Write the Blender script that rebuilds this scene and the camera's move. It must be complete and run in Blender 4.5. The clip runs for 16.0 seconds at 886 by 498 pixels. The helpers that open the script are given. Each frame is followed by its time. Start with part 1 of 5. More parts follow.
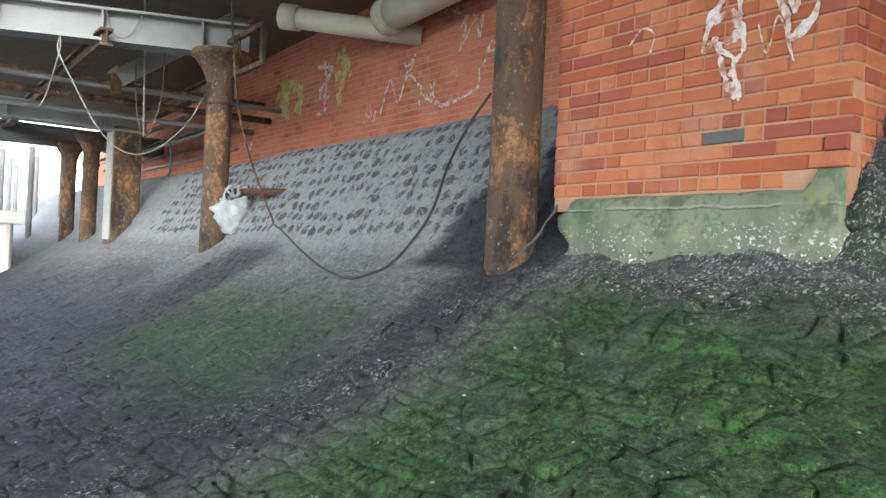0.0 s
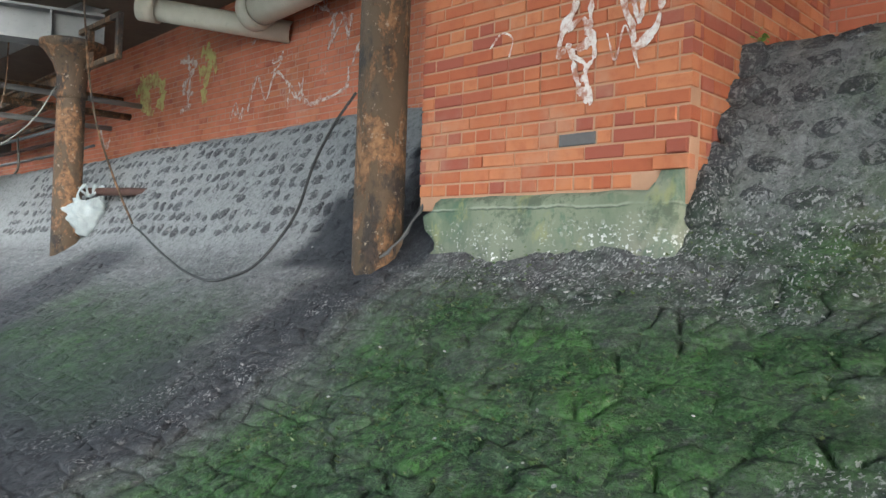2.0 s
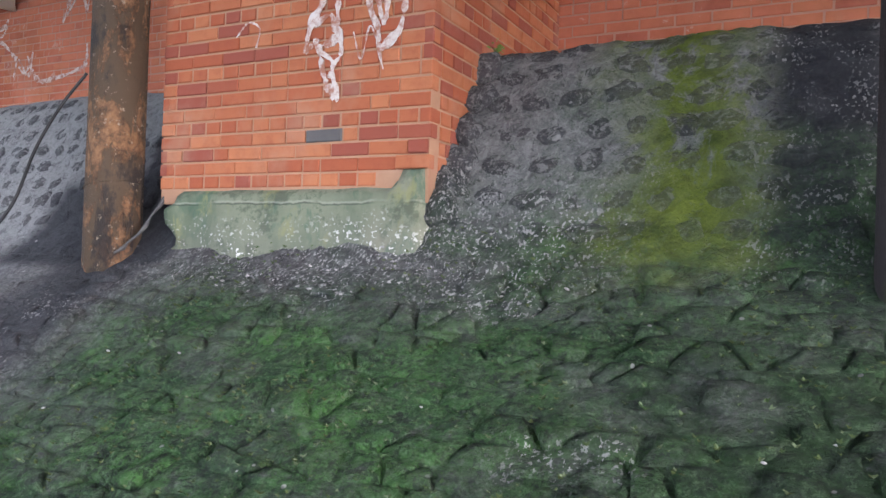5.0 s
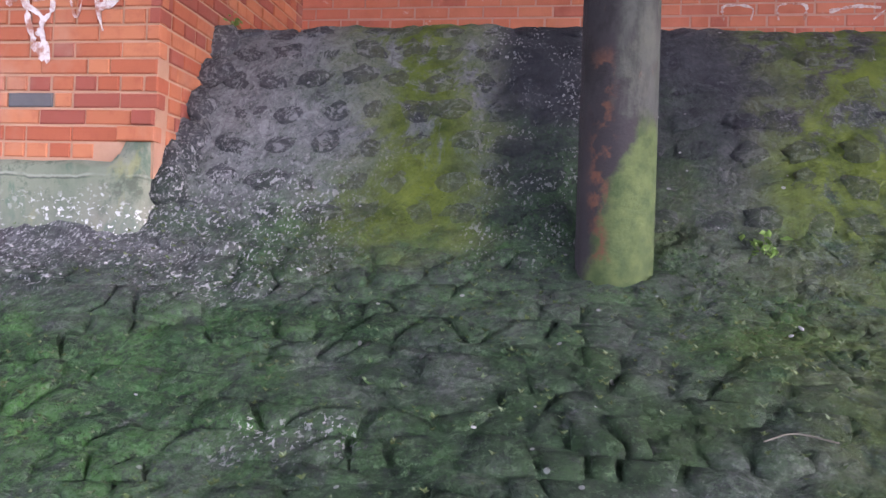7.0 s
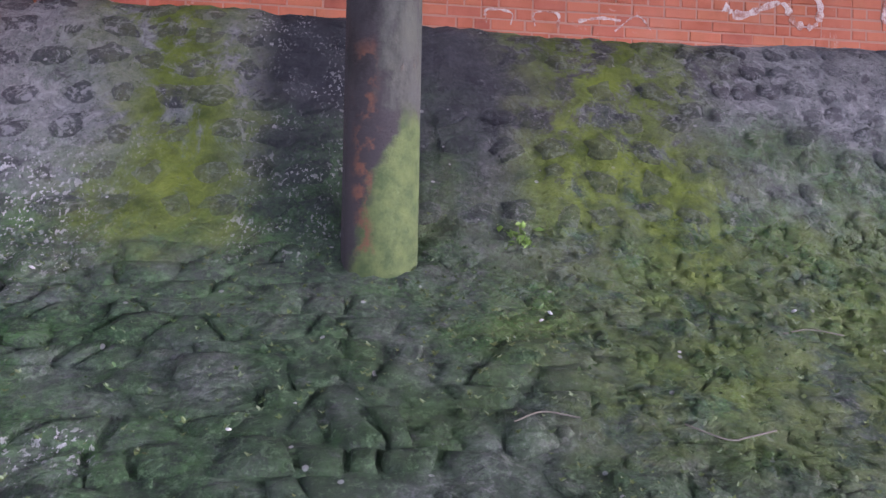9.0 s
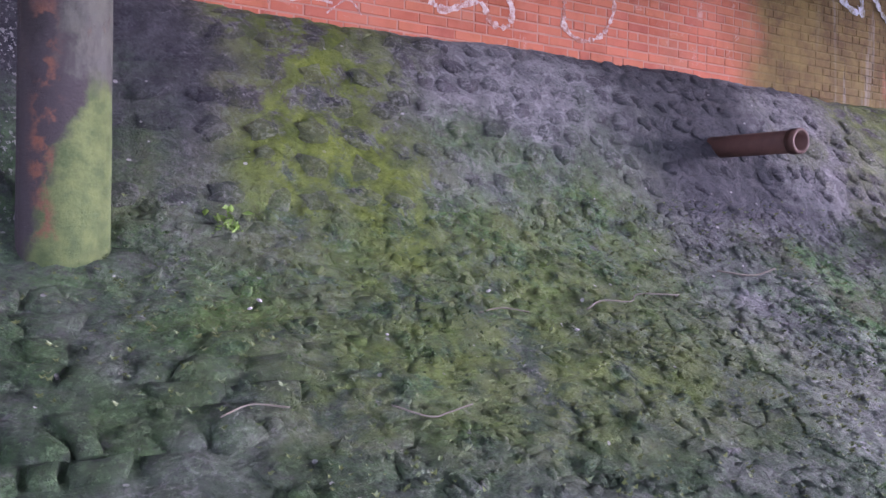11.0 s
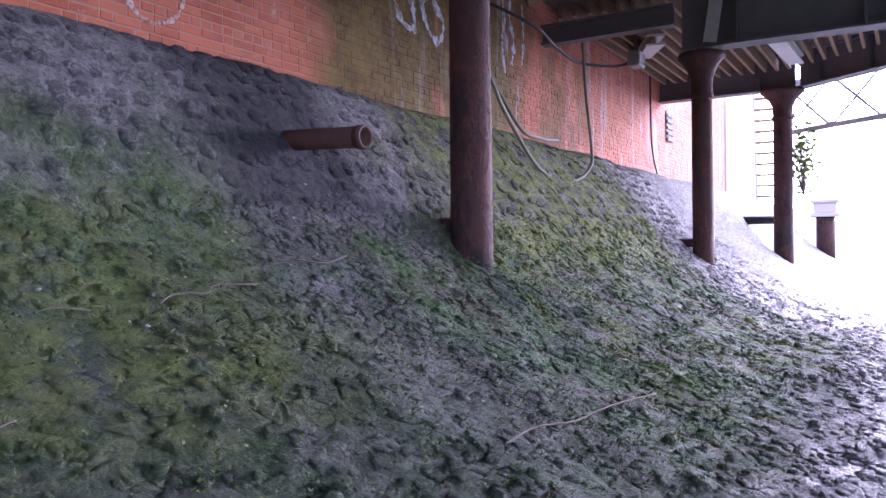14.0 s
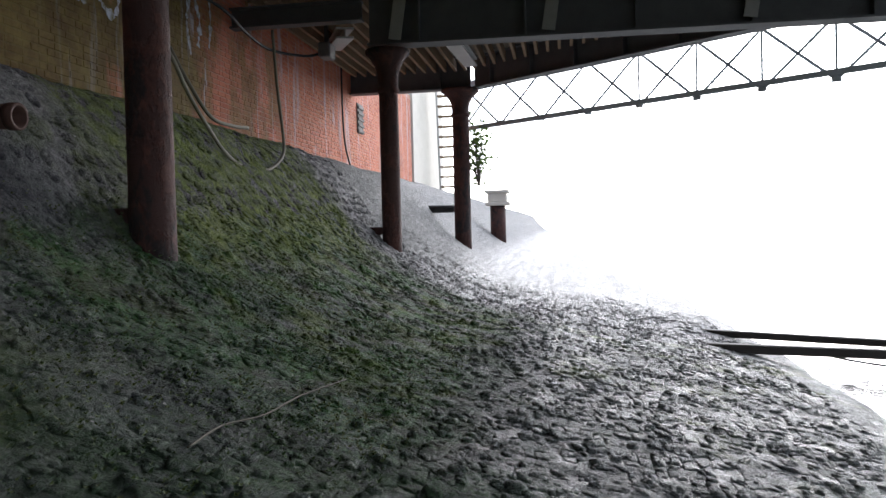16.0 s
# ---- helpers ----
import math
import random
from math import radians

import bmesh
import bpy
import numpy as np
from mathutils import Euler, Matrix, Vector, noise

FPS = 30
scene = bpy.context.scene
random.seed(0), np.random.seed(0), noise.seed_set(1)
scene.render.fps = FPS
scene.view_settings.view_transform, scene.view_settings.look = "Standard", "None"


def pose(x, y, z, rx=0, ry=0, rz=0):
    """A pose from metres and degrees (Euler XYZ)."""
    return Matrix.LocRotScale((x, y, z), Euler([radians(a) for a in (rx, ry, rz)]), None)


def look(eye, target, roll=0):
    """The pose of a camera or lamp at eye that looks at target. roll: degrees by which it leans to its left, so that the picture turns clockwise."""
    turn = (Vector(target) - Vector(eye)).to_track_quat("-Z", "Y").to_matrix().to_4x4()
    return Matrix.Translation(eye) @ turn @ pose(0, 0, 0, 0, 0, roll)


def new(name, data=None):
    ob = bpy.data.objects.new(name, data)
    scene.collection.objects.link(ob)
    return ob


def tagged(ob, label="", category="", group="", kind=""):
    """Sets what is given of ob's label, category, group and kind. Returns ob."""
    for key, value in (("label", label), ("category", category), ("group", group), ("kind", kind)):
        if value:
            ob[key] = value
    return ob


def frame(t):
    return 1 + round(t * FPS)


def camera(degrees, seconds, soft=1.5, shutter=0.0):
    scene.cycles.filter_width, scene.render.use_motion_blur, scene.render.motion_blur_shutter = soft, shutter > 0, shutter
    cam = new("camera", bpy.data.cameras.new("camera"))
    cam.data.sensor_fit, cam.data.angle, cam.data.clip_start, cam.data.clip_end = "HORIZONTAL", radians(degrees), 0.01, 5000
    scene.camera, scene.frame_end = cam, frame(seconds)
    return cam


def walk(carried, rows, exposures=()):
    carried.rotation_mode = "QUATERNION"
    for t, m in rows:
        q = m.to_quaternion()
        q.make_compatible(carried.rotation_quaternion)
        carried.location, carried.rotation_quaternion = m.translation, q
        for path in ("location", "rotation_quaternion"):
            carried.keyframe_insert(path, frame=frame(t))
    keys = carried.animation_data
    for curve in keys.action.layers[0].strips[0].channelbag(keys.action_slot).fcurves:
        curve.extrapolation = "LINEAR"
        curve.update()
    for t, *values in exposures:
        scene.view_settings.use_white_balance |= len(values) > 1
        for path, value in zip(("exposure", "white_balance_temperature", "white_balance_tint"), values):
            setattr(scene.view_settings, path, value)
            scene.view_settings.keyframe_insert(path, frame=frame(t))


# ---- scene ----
# ---- camera ----
cam = camera(60.18, 16.0, soft=1.45)
walk(cam, [
    (0, look((-0.211, 0.038, 1.355), (-3.423, 2.422, 1.388), 2.78)),
    (0.5, look((-0.195, 0.047, 1.362), (-3.349, 2.507, 1.411), 2.39)),
    (1, look((-0.181, 0.052, 1.364), (-3.199, 2.676, 1.417), 2.29)),
    (1.5, look((-0.177, 0.072, 1.362), (-3.081, 2.822, 1.406), 1.99)),
    (2, look((-0.161, 0.078, 1.362), (-2.952, 2.943, 1.416), 1.96)),
    (2.5, look((-0.137, 0.090, 1.370), (-2.764, 3.105, 1.446), 1.91)),
    (3, look((-0.114, 0.114, 1.375), (-2.621, 3.231, 1.448), 1.48)),
    (3.5, look((-0.093, 0.118, 1.385), (-2.384, 3.396, 1.448), 1.75)),
    (3.7, look((-0.084, 0.125, 1.385), (-2.335, 3.431, 1.443), 1.72)),
    (6, look((-0.057, 0.162, 1.369), (-1.289, 3.967, 1.430), 2.26)),
    (6.5, look((-0.031, 0.175, 1.360), (-0.919, 4.075, 1.408), 2.26)),
    (7, look((0.003, 0.196, 1.345), (-0.611, 4.148, 1.398), 2.16)),
    (7.5, look((0.034, 0.210, 1.334), (-0.322, 4.193, 1.407), 2.58)),
    (8, look((0.068, 0.223, 1.328), (-0.015, 4.221, 1.403), 1.89)),
    (8.2, look((0.079, 0.228, 1.319), (0.104, 4.227, 1.406), 1.47)),
    (10.3, look((0.066, 0.273, 1.362), (1.477, 4.016, 1.359), 2.52)),
    (10.5, look((0.075, 0.275, 1.360), (1.635, 3.958, 1.361), 2.38)),
    (11, look((0.102, 0.277, 1.359), (1.999, 3.798, 1.339), 0.85)),
    (11.5, look((0.114, 0.281, 1.354), (2.281, 3.644, 1.320), 1.06)),
    (12, look((0.127, 0.284, 1.352), (2.566, 3.453, 1.281), 0.64)),
    (12.5, look((0.135, 0.264, 1.356), (2.823, 3.225, 1.269), 0.02)),
    (13, look((0.141, 0.262, 1.351), (3.070, 2.986, 1.313), -0.01)),
    (13.5, look((0.167, 0.298, 1.322), (3.380, 2.680, 1.341), -0.45)),
    (14, look((0.187, 0.302, 1.317), (3.600, 2.388, 1.295), -0.69)),
    (14.5, look((0.201, 0.272, 1.332), (3.812, 1.990, 1.235), -1.94)),
    (15, look((0.214, 0.270, 1.331), (3.955, 1.683, 1.227), -2.29)),
    (15.5, look((0.226, 0.268, 1.326), (4.096, 1.273, 1.215), -2.21)),
    (16, look((0.216, 0.257, 1.329), (4.163, 0.890, 1.218), -1.40)),], exposures=[
    (0.0, 2.74, 6130, 4), (3.0, 2.72, 6040, 2), (3.7, 2.68, 6000, 4), (5.8, 2.95, 5820, 24), (8.2, 3.14, 5690, 33),
    (10.3, 3.28, 5600, 43), (12.5, 3.5, 5470, 46), (13.3, 3.25, 5360, 46), (14.0, 2.65, 5340, 44), (14.6, 2.35, 5560, 28), (15.2, 2.06, 5760, 16), (16.0, 1.18, 5980, 12)])

# ---- world and light: an overcast day, open water in front and an open end beyond the truss ----
world = bpy.data.worlds.new("overcast_sky")
scene.world = world
world.use_nodes = True
wn = world.node_tree.nodes
sky = wn.new("ShaderNodeTexSky")
sky.sky_type = "NISHITA"
sky.sun_disc = False
sky.sun_elevation, sky.sun_rotation = radians(24), radians(108)
sky.air_density, sky.dust_density = 1.0, 1.2
cloud = wn.new("ShaderNodeHueSaturation")
cloud.inputs["Saturation"].default_value = 0.35
world.node_tree.links.new(sky.outputs[0], cloud.inputs["Color"])
world.node_tree.links.new(cloud.outputs[0], wn["Background"].inputs[0])
wn["Background"].inputs[1].default_value = 0.15
sun = new("sun", bpy.data.lights.new("sun", "SUN"))
sun.data.energy, sun.data.angle, sun.data.color = 1.8, radians(60), (1.0, 0.97, 0.94)
sun.matrix_world = look((0, 0, 0), (-math.sin(radians(108)), -math.cos(radians(108)), -math.tan(radians(24))))

EYE = 1.35          # height of the lens over the local datum
WATER = -0.42
WALL_Y = 5.1        # face of the long brick wall
PIER_X0, PIER_X1, PIER_Y = -3.52, -1.77, 3.3
DECK_Z = 5.6


# ---- node helpers ----
class Nodes:
    def __init__(self, name):
        self.m = bpy.data.materials.new(name)
        self.m.use_nodes = True
        self.t = self.m.node_tree
        self.b = self.t.nodes["Principled BSDF"]
        self.geo = self.t.nodes.new("ShaderNodeNewGeometry")
        self.sep = self.t.nodes.new("ShaderNodeSeparateXYZ")
        self.t.links.new(self.geo.outputs["Position"], self.sep.inputs[0])
        self.pos = self.geo.outputs["Position"]
        self.x, self.y, self.z = self.sep.outputs

    def put(self, socket, value):
        if isinstance(value, bpy.types.NodeSocket):
            self.t.links.new(value, socket)
        elif isinstance(value, tuple) and len(value) == 3 and socket.type == "RGBA":
            socket.default_value = (*value, 1)
        else:
            socket.default_value = value

    def math(self, op, a, b=0.0, clamp=False):
        n = self.t.nodes.new("ShaderNodeMath")
        n.operation, n.use_clamp = op, clamp
        self.put(n.inputs[0], a)
        self.put(n.inputs[1], b)
        return n.outputs[0]

    def scaled(self, sx, sy, sz):
        n = self.t.nodes.new("ShaderNodeVectorMath")
        n.operation = "MULTIPLY"
        self.put(n.inputs[0], self.pos)
        n.inputs[1].default_value = (sx, sy, sz)
        return n.outputs[0]

    def noise(self, scale, detail=4.0, rough=0.55, at=None, distort=0.0):
        n = self.t.nodes.new("ShaderNodeTexNoise")
        self.put(n.inputs["Vector"], at or self.pos)
        n.inputs["Scale"].default_value = scale
        n.inputs["Detail"].default_value = detail
        n.inputs["Roughness"].default_value = rough
        n.inputs["Distortion"].default_value = distort
        return n.outputs["Fac"]

    def cells(self, scale, at=None, feature="F1", out="Distance"):
        n = self.t.nodes.new("ShaderNodeTexVoronoi")
        n.feature = feature
        self.put(n.inputs["Vector"], at or self.pos)
        n.inputs["Scale"].default_value = scale
        return n.outputs[out]

    def step(self, v, lo, hi):
        n = self.t.nodes.new("ShaderNodeMapRange")
        n.interpolation_type = "SMOOTHSTEP"
        self.put(n.inputs[0], v)
        n.inputs[1].default_value, n.inputs[2].default_value = lo, hi
        return n.outputs[0]

    def band(self, v, lo, hi, soft):
        return self.math("MULTIPLY", self.step(v, lo - soft, lo + soft), self.step(v, hi + soft, hi - soft))

    def mul(self, *vs):
        out = vs[0]
        for v in vs[1:]:
            out = self.math("MULTIPLY", out, v)
        return out

    def add(self, a, b):
        return self.math("ADD", a, b)

    def most(self, *vs):
        out = vs[0]
        for v in vs[1:]:
            out = self.math("MAXIMUM", out, v)
        return out

    def mix(self, f, a, b):
        n = self.t.nodes.new("ShaderNodeMix")
        n.data_type = "RGBA"
        self.put(n.inputs[0], f)
        self.put(n.inputs[6], a)
        self.put(n.inputs[7], b)
        return n.outputs[2]

    def island(self):
        return self.geo.outputs["Random Per Island"]

    def piece(self):
        n = self.t.nodes.new("ShaderNodeObjectInfo")
        return n.outputs["Random"]

    def bump(self, h, strength=0.4, dist=0.01):
        n = self.t.nodes.new("ShaderNodeBump")
        n.inputs["Strength"].default_value = strength
        n.inputs["Distance"].default_value = dist
        self.put(n.inputs["Height"], h)
        self.put(self.b.inputs["Normal"], n.outputs[0])

    def done(self, color, rough=0.8, metal=0.0, spec=0.4):
        self.put(self.b.inputs["Base Color"], color)
        self.put(self.b.inputs["Roughness"], rough)
        self.put(self.b.inputs["Metallic"], metal)
        self.put(self.b.inputs["Specular IOR Level"], spec)
        return self.m


def moss_masks(n):
    """Where the growth, the stains, the droppings and some painted light and shade lie on the bank, in metres along and
    across it.
    """
    wob = n.math("MULTIPLY", n.math("SUBTRACT", n.noise(1.3, 5), 0.5), 1.6)
    x = n.add(n.x, wob)
    y = n.add(n.y, n.math("MULTIPLY", n.math("SUBTRACT", n.noise(2.1, 5), 0.5), 0.9))
    grain = n.noise(9.0, 6, 0.65)
    patch = n.step(n.noise(2.6, 5, 0.6), 0.36, 0.58)
    down = n.add(n.x, n.mul(wob, 0.22))
    low = n.step(y, 3.3, 2.7)
    # lower slope: deep green between the pier and the outfall, thin green farther west
    green = n.most(n.mul(n.band(down, -3.15, 2.6, 0.35), low), n.mul(n.band(x, -7.0, -4.3, 0.5), n.band(y, 1.5, 2.7, 0.4), 0.55),
                   n.mul(n.band(x, 2.6, 9.6, 0.9), n.step(n.noise(1.7, 5, 0.6), 0.26, 0.44), n.step(y, 3.3, 2.95), n.most(n.step(n.x, 4.2, 2.6), n.step(y, 0.4, 1.3), 0.25)), n.mul(n.band(x, 0.9, 3.2, 0.4), n.step(y, 3.8, 3.3), 0.9), n.mul(n.band(x, -1.6, 0.9, 0.4), n.step(y, 3.75, 3.25), 0.75))
    trail = n.mul(n.band(n.add(n.x, n.mul(wob, 0.35)), 2.95, 3.7, 0.2), n.step(y, 1.2, 2.0), n.step(n.noise(3.3, 5, 0.65), 0.3, 0.5))
    green = n.mul(green, n.add(0.6, n.mul(patch, 0.4)), n.math("SUBTRACT", 1.0, n.mul(trail, 0.62)))
    loose = n.add(n.x, n.mul(wob, 0.55))
    olive = n.most(n.mul(n.band(loose, -1.0, -0.4, 0.22), n.step(y, 2.95, 3.4)), n.mul(n.band(loose, 0.92, 1.68, 0.25), n.step(y, 2.9, 3.4)),
                   n.mul(n.band(x, 5.2, 10.2, 0.4), n.step(y, 2.2, 3.2), 0.9), n.mul(n.band(x, 4.6, 9.5, 0.5), n.step(n.noise(1.3, 4), 0.5, 0.65), 0.5), n.mul(n.band(x, 0.7, 3.0, 0.5), n.band(y, 2.2, 3.4, 0.25), 0.52))
    olive = n.mul(olive, n.step(n.noise(5.0, 7, 0.72, None, 0.5), 0.36, 0.52))
    # Stains, plus painted shade in the gap between the pier and its column.
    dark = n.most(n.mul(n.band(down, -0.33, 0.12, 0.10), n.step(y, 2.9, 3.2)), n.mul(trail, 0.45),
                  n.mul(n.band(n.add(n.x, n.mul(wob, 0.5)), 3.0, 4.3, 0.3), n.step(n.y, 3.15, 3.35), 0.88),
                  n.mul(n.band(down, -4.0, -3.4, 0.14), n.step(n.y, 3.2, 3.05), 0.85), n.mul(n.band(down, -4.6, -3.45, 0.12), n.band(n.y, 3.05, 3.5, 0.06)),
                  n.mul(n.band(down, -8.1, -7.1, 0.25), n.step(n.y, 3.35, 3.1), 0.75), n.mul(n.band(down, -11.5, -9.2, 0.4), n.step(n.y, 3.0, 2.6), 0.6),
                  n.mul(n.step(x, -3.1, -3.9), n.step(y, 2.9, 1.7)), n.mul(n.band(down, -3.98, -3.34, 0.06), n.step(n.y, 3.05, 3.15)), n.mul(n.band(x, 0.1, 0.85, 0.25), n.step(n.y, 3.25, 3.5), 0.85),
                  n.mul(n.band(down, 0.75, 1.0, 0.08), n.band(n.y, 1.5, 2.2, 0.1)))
    foul = n.most(n.mul(n.band(x, -3.3, -1.0, 0.3), n.band(y, 2.95, 3.45, 0.12)), n.mul(n.band(down, -1.95, -0.95, 0.2), n.band(n.y, 3.15, 3.5, 0.1)), n.mul(n.band(down, -1.95, -1.2, 0.2), n.band(n.y, 3.4, 3.9, 0.1), 0.35),
                  n.mul(n.band(n.x, -0.4, 0.12, 0.1), n.step(n.y, 3.0, 3.2), n.step(n.noise(5.0, 3), 0.4, 0.6), 0.6),
                  n.mul(n.band(down, -4.1, -3.35, 0.25), n.step(y, 3.0, 2.6), n.step(n.noise(3.0, 4), 0.42, 0.62), 0.75), n.mul(n.step(x, -3.4, -4.4), n.step(y, 1.6, 0.9), n.step(n.noise(2.0, 3), 0.45, 0.6), 0.4),
                  n.mul(n.band(down, -0.95, -0.55, 0.1), n.band(y, 2.15, 2.35, 0.06), 0.8))
    rag = n.mul(n.noise(7.0, 3), 0.5)
    fleck = n.scaled(1.0, 0.7, 0.7)
    spots = n.mul(n.most(n.step(n.noise(72.0, 3, 0.55, fleck, 0.3), 0.575, 0.63), n.step(n.noise(36.0, 4, 0.62, fleck, 0.3), 0.60, 0.645)), n.step(rag, 0.16, 0.25))
    few = n.mul(n.step(n.cells(8.0), 0.085, 0.06), n.step(n.noise(1.3), 0.4, 0.6))
    # Mortar and streaks, plus painted daylight past x 9 and painted low eastern sheen.
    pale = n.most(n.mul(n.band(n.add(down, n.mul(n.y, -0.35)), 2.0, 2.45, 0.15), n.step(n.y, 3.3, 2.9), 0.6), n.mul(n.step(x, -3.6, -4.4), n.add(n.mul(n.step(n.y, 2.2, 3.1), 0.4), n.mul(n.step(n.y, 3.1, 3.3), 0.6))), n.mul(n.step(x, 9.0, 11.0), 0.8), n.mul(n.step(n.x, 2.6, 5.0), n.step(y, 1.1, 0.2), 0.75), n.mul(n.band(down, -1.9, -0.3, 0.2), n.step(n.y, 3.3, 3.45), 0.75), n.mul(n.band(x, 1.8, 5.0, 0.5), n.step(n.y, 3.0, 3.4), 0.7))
    return green, olive, dark, n.most(n.mul(spots, foul), n.mul(few, 0.7)), grain, pale


def bank_material(name, base_a, base_b, mossy=1.0, pale_amount=0.8):
    n = Nodes(name)
    green, olive, dark, white, grain, pale = moss_masks(n)
    fine = n.noise(16.0, 8, 0.72)
    rough = n.noise(5.0, 8, 0.68, None, 0.6)
    base = n.mix(n.step(rough, 0.3, 0.7), base_a, base_b)
    base = n.mix(n.mul(n.step(n.noise(1.1, 4), 0.45, 0.65), 0.4), base, (0.085, 0.07, 0.075))
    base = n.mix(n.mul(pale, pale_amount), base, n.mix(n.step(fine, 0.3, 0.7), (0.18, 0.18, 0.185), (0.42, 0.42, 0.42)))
    base = n.mix(n.mul(n.step(fine, 0.52, 0.68), 0.55), base, (0.035, 0.035, 0.037))
    base = n.mix(n.mul(n.step(n.noise(38.0, 6, 0.78), 0.54, 0.60), 0.55), base, (0.27, 0.265, 0.265))
    base = n.mix(n.mul(n.step(n.noise(33.0, 6, 0.78), 0.45, 0.40), 0.6), base, (0.016, 0.016, 0.018))
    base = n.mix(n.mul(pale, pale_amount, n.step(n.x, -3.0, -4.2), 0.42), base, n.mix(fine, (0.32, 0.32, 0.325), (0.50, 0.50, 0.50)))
    gcol = n.mix(n.step(n.noise(3.2, 6, 0.65), 0.3, 0.7), (0.014, 0.050, 0.016), (0.058, 0.155, 0.030))
    gcol = n.mix(n.mul(n.step(n.noise(24.0, 5, 0.7), 0.5, 0.66), 0.7), gcol, (0.075, 0.115, 0.05))
    gcol = n.mix(n.mul(n.step(fine, 0.50, 0.40), 0.75), gcol, (0.008, 0.016, 0.010))
    tuft = n.noise(42.0, 6, 0.78)
    gcol = n.mix(n.mul(n.step(tuft, 0.53, 0.60), 0.75), gcol, (0.095, 0.18, 0.075))
    gcol = n.mix(n.mul(n.step(tuft, 0.46, 0.40), 0.7), gcol, (0.008, 0.014, 0.009))
    crust = n.noise(15.0, 7, 0.7, None, 1.0)
    gcol = n.mix(n.mul(n.step(crust, 0.53, 0.62), n.step(n.x, 0.0, 1.6), 0.5), gcol, n.mix(fine, (0.08, 0.11, 0.06), (0.25, 0.27, 0.19)))
    gcol = n.mix(n.mul(n.step(crust, 0.46, 0.38), 0.6), gcol, (0.010, 0.018, 0.009))
    base = n.mix(n.mul(n.step(crust, 0.52, 0.60), n.add(0.3, n.mul(pale, 0.45))), base, (0.34, 0.335, 0.34))
    base = n.mix(n.mul(n.step(crust, 0.45, 0.39), n.mul(pale, 0.55)), base, (0.06, 0.06, 0.068))
    gcol = n.mix(n.mul(n.step(n.x, 2.2, 3.8), n.step(n.noise(2.3, 5, 0.65), 0.46, 0.64), 0.6), gcol, n.mix(fine, (0.030, 0.028, 0.014), (0.10, 0.085, 0.045)))
    deep = n.mul(n.band(n.x, -0.8, 3.0, 0.6), n.step(n.y, 3.2, 2.4), n.step(n.noise(1.9, 5, 0.65), 0.30, 0.5))
    gcol = n.mix(n.mul(deep, 0.75), gcol, n.mix(fine, (0.006, 0.017, 0.007), (0.024, 0.045, 0.018)))
    gcol = n.mix(n.mul(n.step(n.noise(34.0, 6, 0.78), 0.54, 0.60), 0.55), gcol, (0.095, 0.155, 0.075))
    ocol = n.mix(n.step(n.noise(7.0, 6, 0.7), 0.3, 0.7), (0.055, 0.082, 0.012), (0.17, 0.215, 0.028))
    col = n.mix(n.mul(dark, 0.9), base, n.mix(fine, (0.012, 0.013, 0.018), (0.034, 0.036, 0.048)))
    col = n.mix(n.mul(green, mossy, n.step(grain, 0.22, 0.42)), col, gcol)
    col = n.mix(n.mul(olive, mossy), col, ocol)
    col = n.mix(white, col, n.mix(fine, (0.26, 0.25, 0.25), (0.60, 0.585, 0.58)))
    clod = n.math("ABSOLUTE", n.math("SUBTRACT", n.noise(8.0, 6, 0.7, None, 0.8), 0.5))
    h = n.add(n.add(n.mul(rough, 0.9), n.mul(clod, -1.0)), n.add(n.mul(fine, 0.55), n.mul(n.noise(60.0, 5, 0.75), 0.22)))
    n.bump(h, 0.9, 0.075)
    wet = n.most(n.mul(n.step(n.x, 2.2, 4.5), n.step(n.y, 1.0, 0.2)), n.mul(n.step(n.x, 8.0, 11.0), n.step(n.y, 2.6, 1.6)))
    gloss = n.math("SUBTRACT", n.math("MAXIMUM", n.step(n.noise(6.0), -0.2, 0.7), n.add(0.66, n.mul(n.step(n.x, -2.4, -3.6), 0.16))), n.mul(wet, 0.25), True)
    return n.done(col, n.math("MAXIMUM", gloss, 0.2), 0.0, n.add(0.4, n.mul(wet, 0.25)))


def wall_stains(n, col):
    """Brown growth and pale drips that run down the long wall."""
    gx = n.add(n.x, n.mul(n.math("SUBTRACT", n.noise(1.1, 4), 0.5), 1.2))
    streak = n.noise(1.5, 6, 0.62, n.scaled(1.1, 1, 0.5))
    grime = n.most(n.mul(n.band(gx, 5.9, 10.0, 0.35), n.step(streak, 0.26, 0.46)), n.mul(n.band(gx, 9.5, 13.0, 0.6), n.step(streak, 0.45, 0.6), 0.7))
    col = n.mix(n.mul(grime, 0.9), col, n.mix(n.step(n.noise(5.0, 6, 0.7), 0.3, 0.7), (0.07, 0.058, 0.018), (0.19, 0.155, 0.045)))
    drip = n.step(n.noise(1.5, 4, 0.62, n.scaled(2.2, 2.2, 0.22), 0.6), 0.54, 0.62)
    col = n.mix(n.mul(drip, n.most(n.mul(n.band(n.x, 6.9, 8.5, 0.2), 0.3), n.band(n.x, 9.5, 10.6, 0.2), n.mul(n.step(n.x, 11.0, 12.0), 0.6)), 0.8), col, (0.50, 0.49, 0.52))
    return col


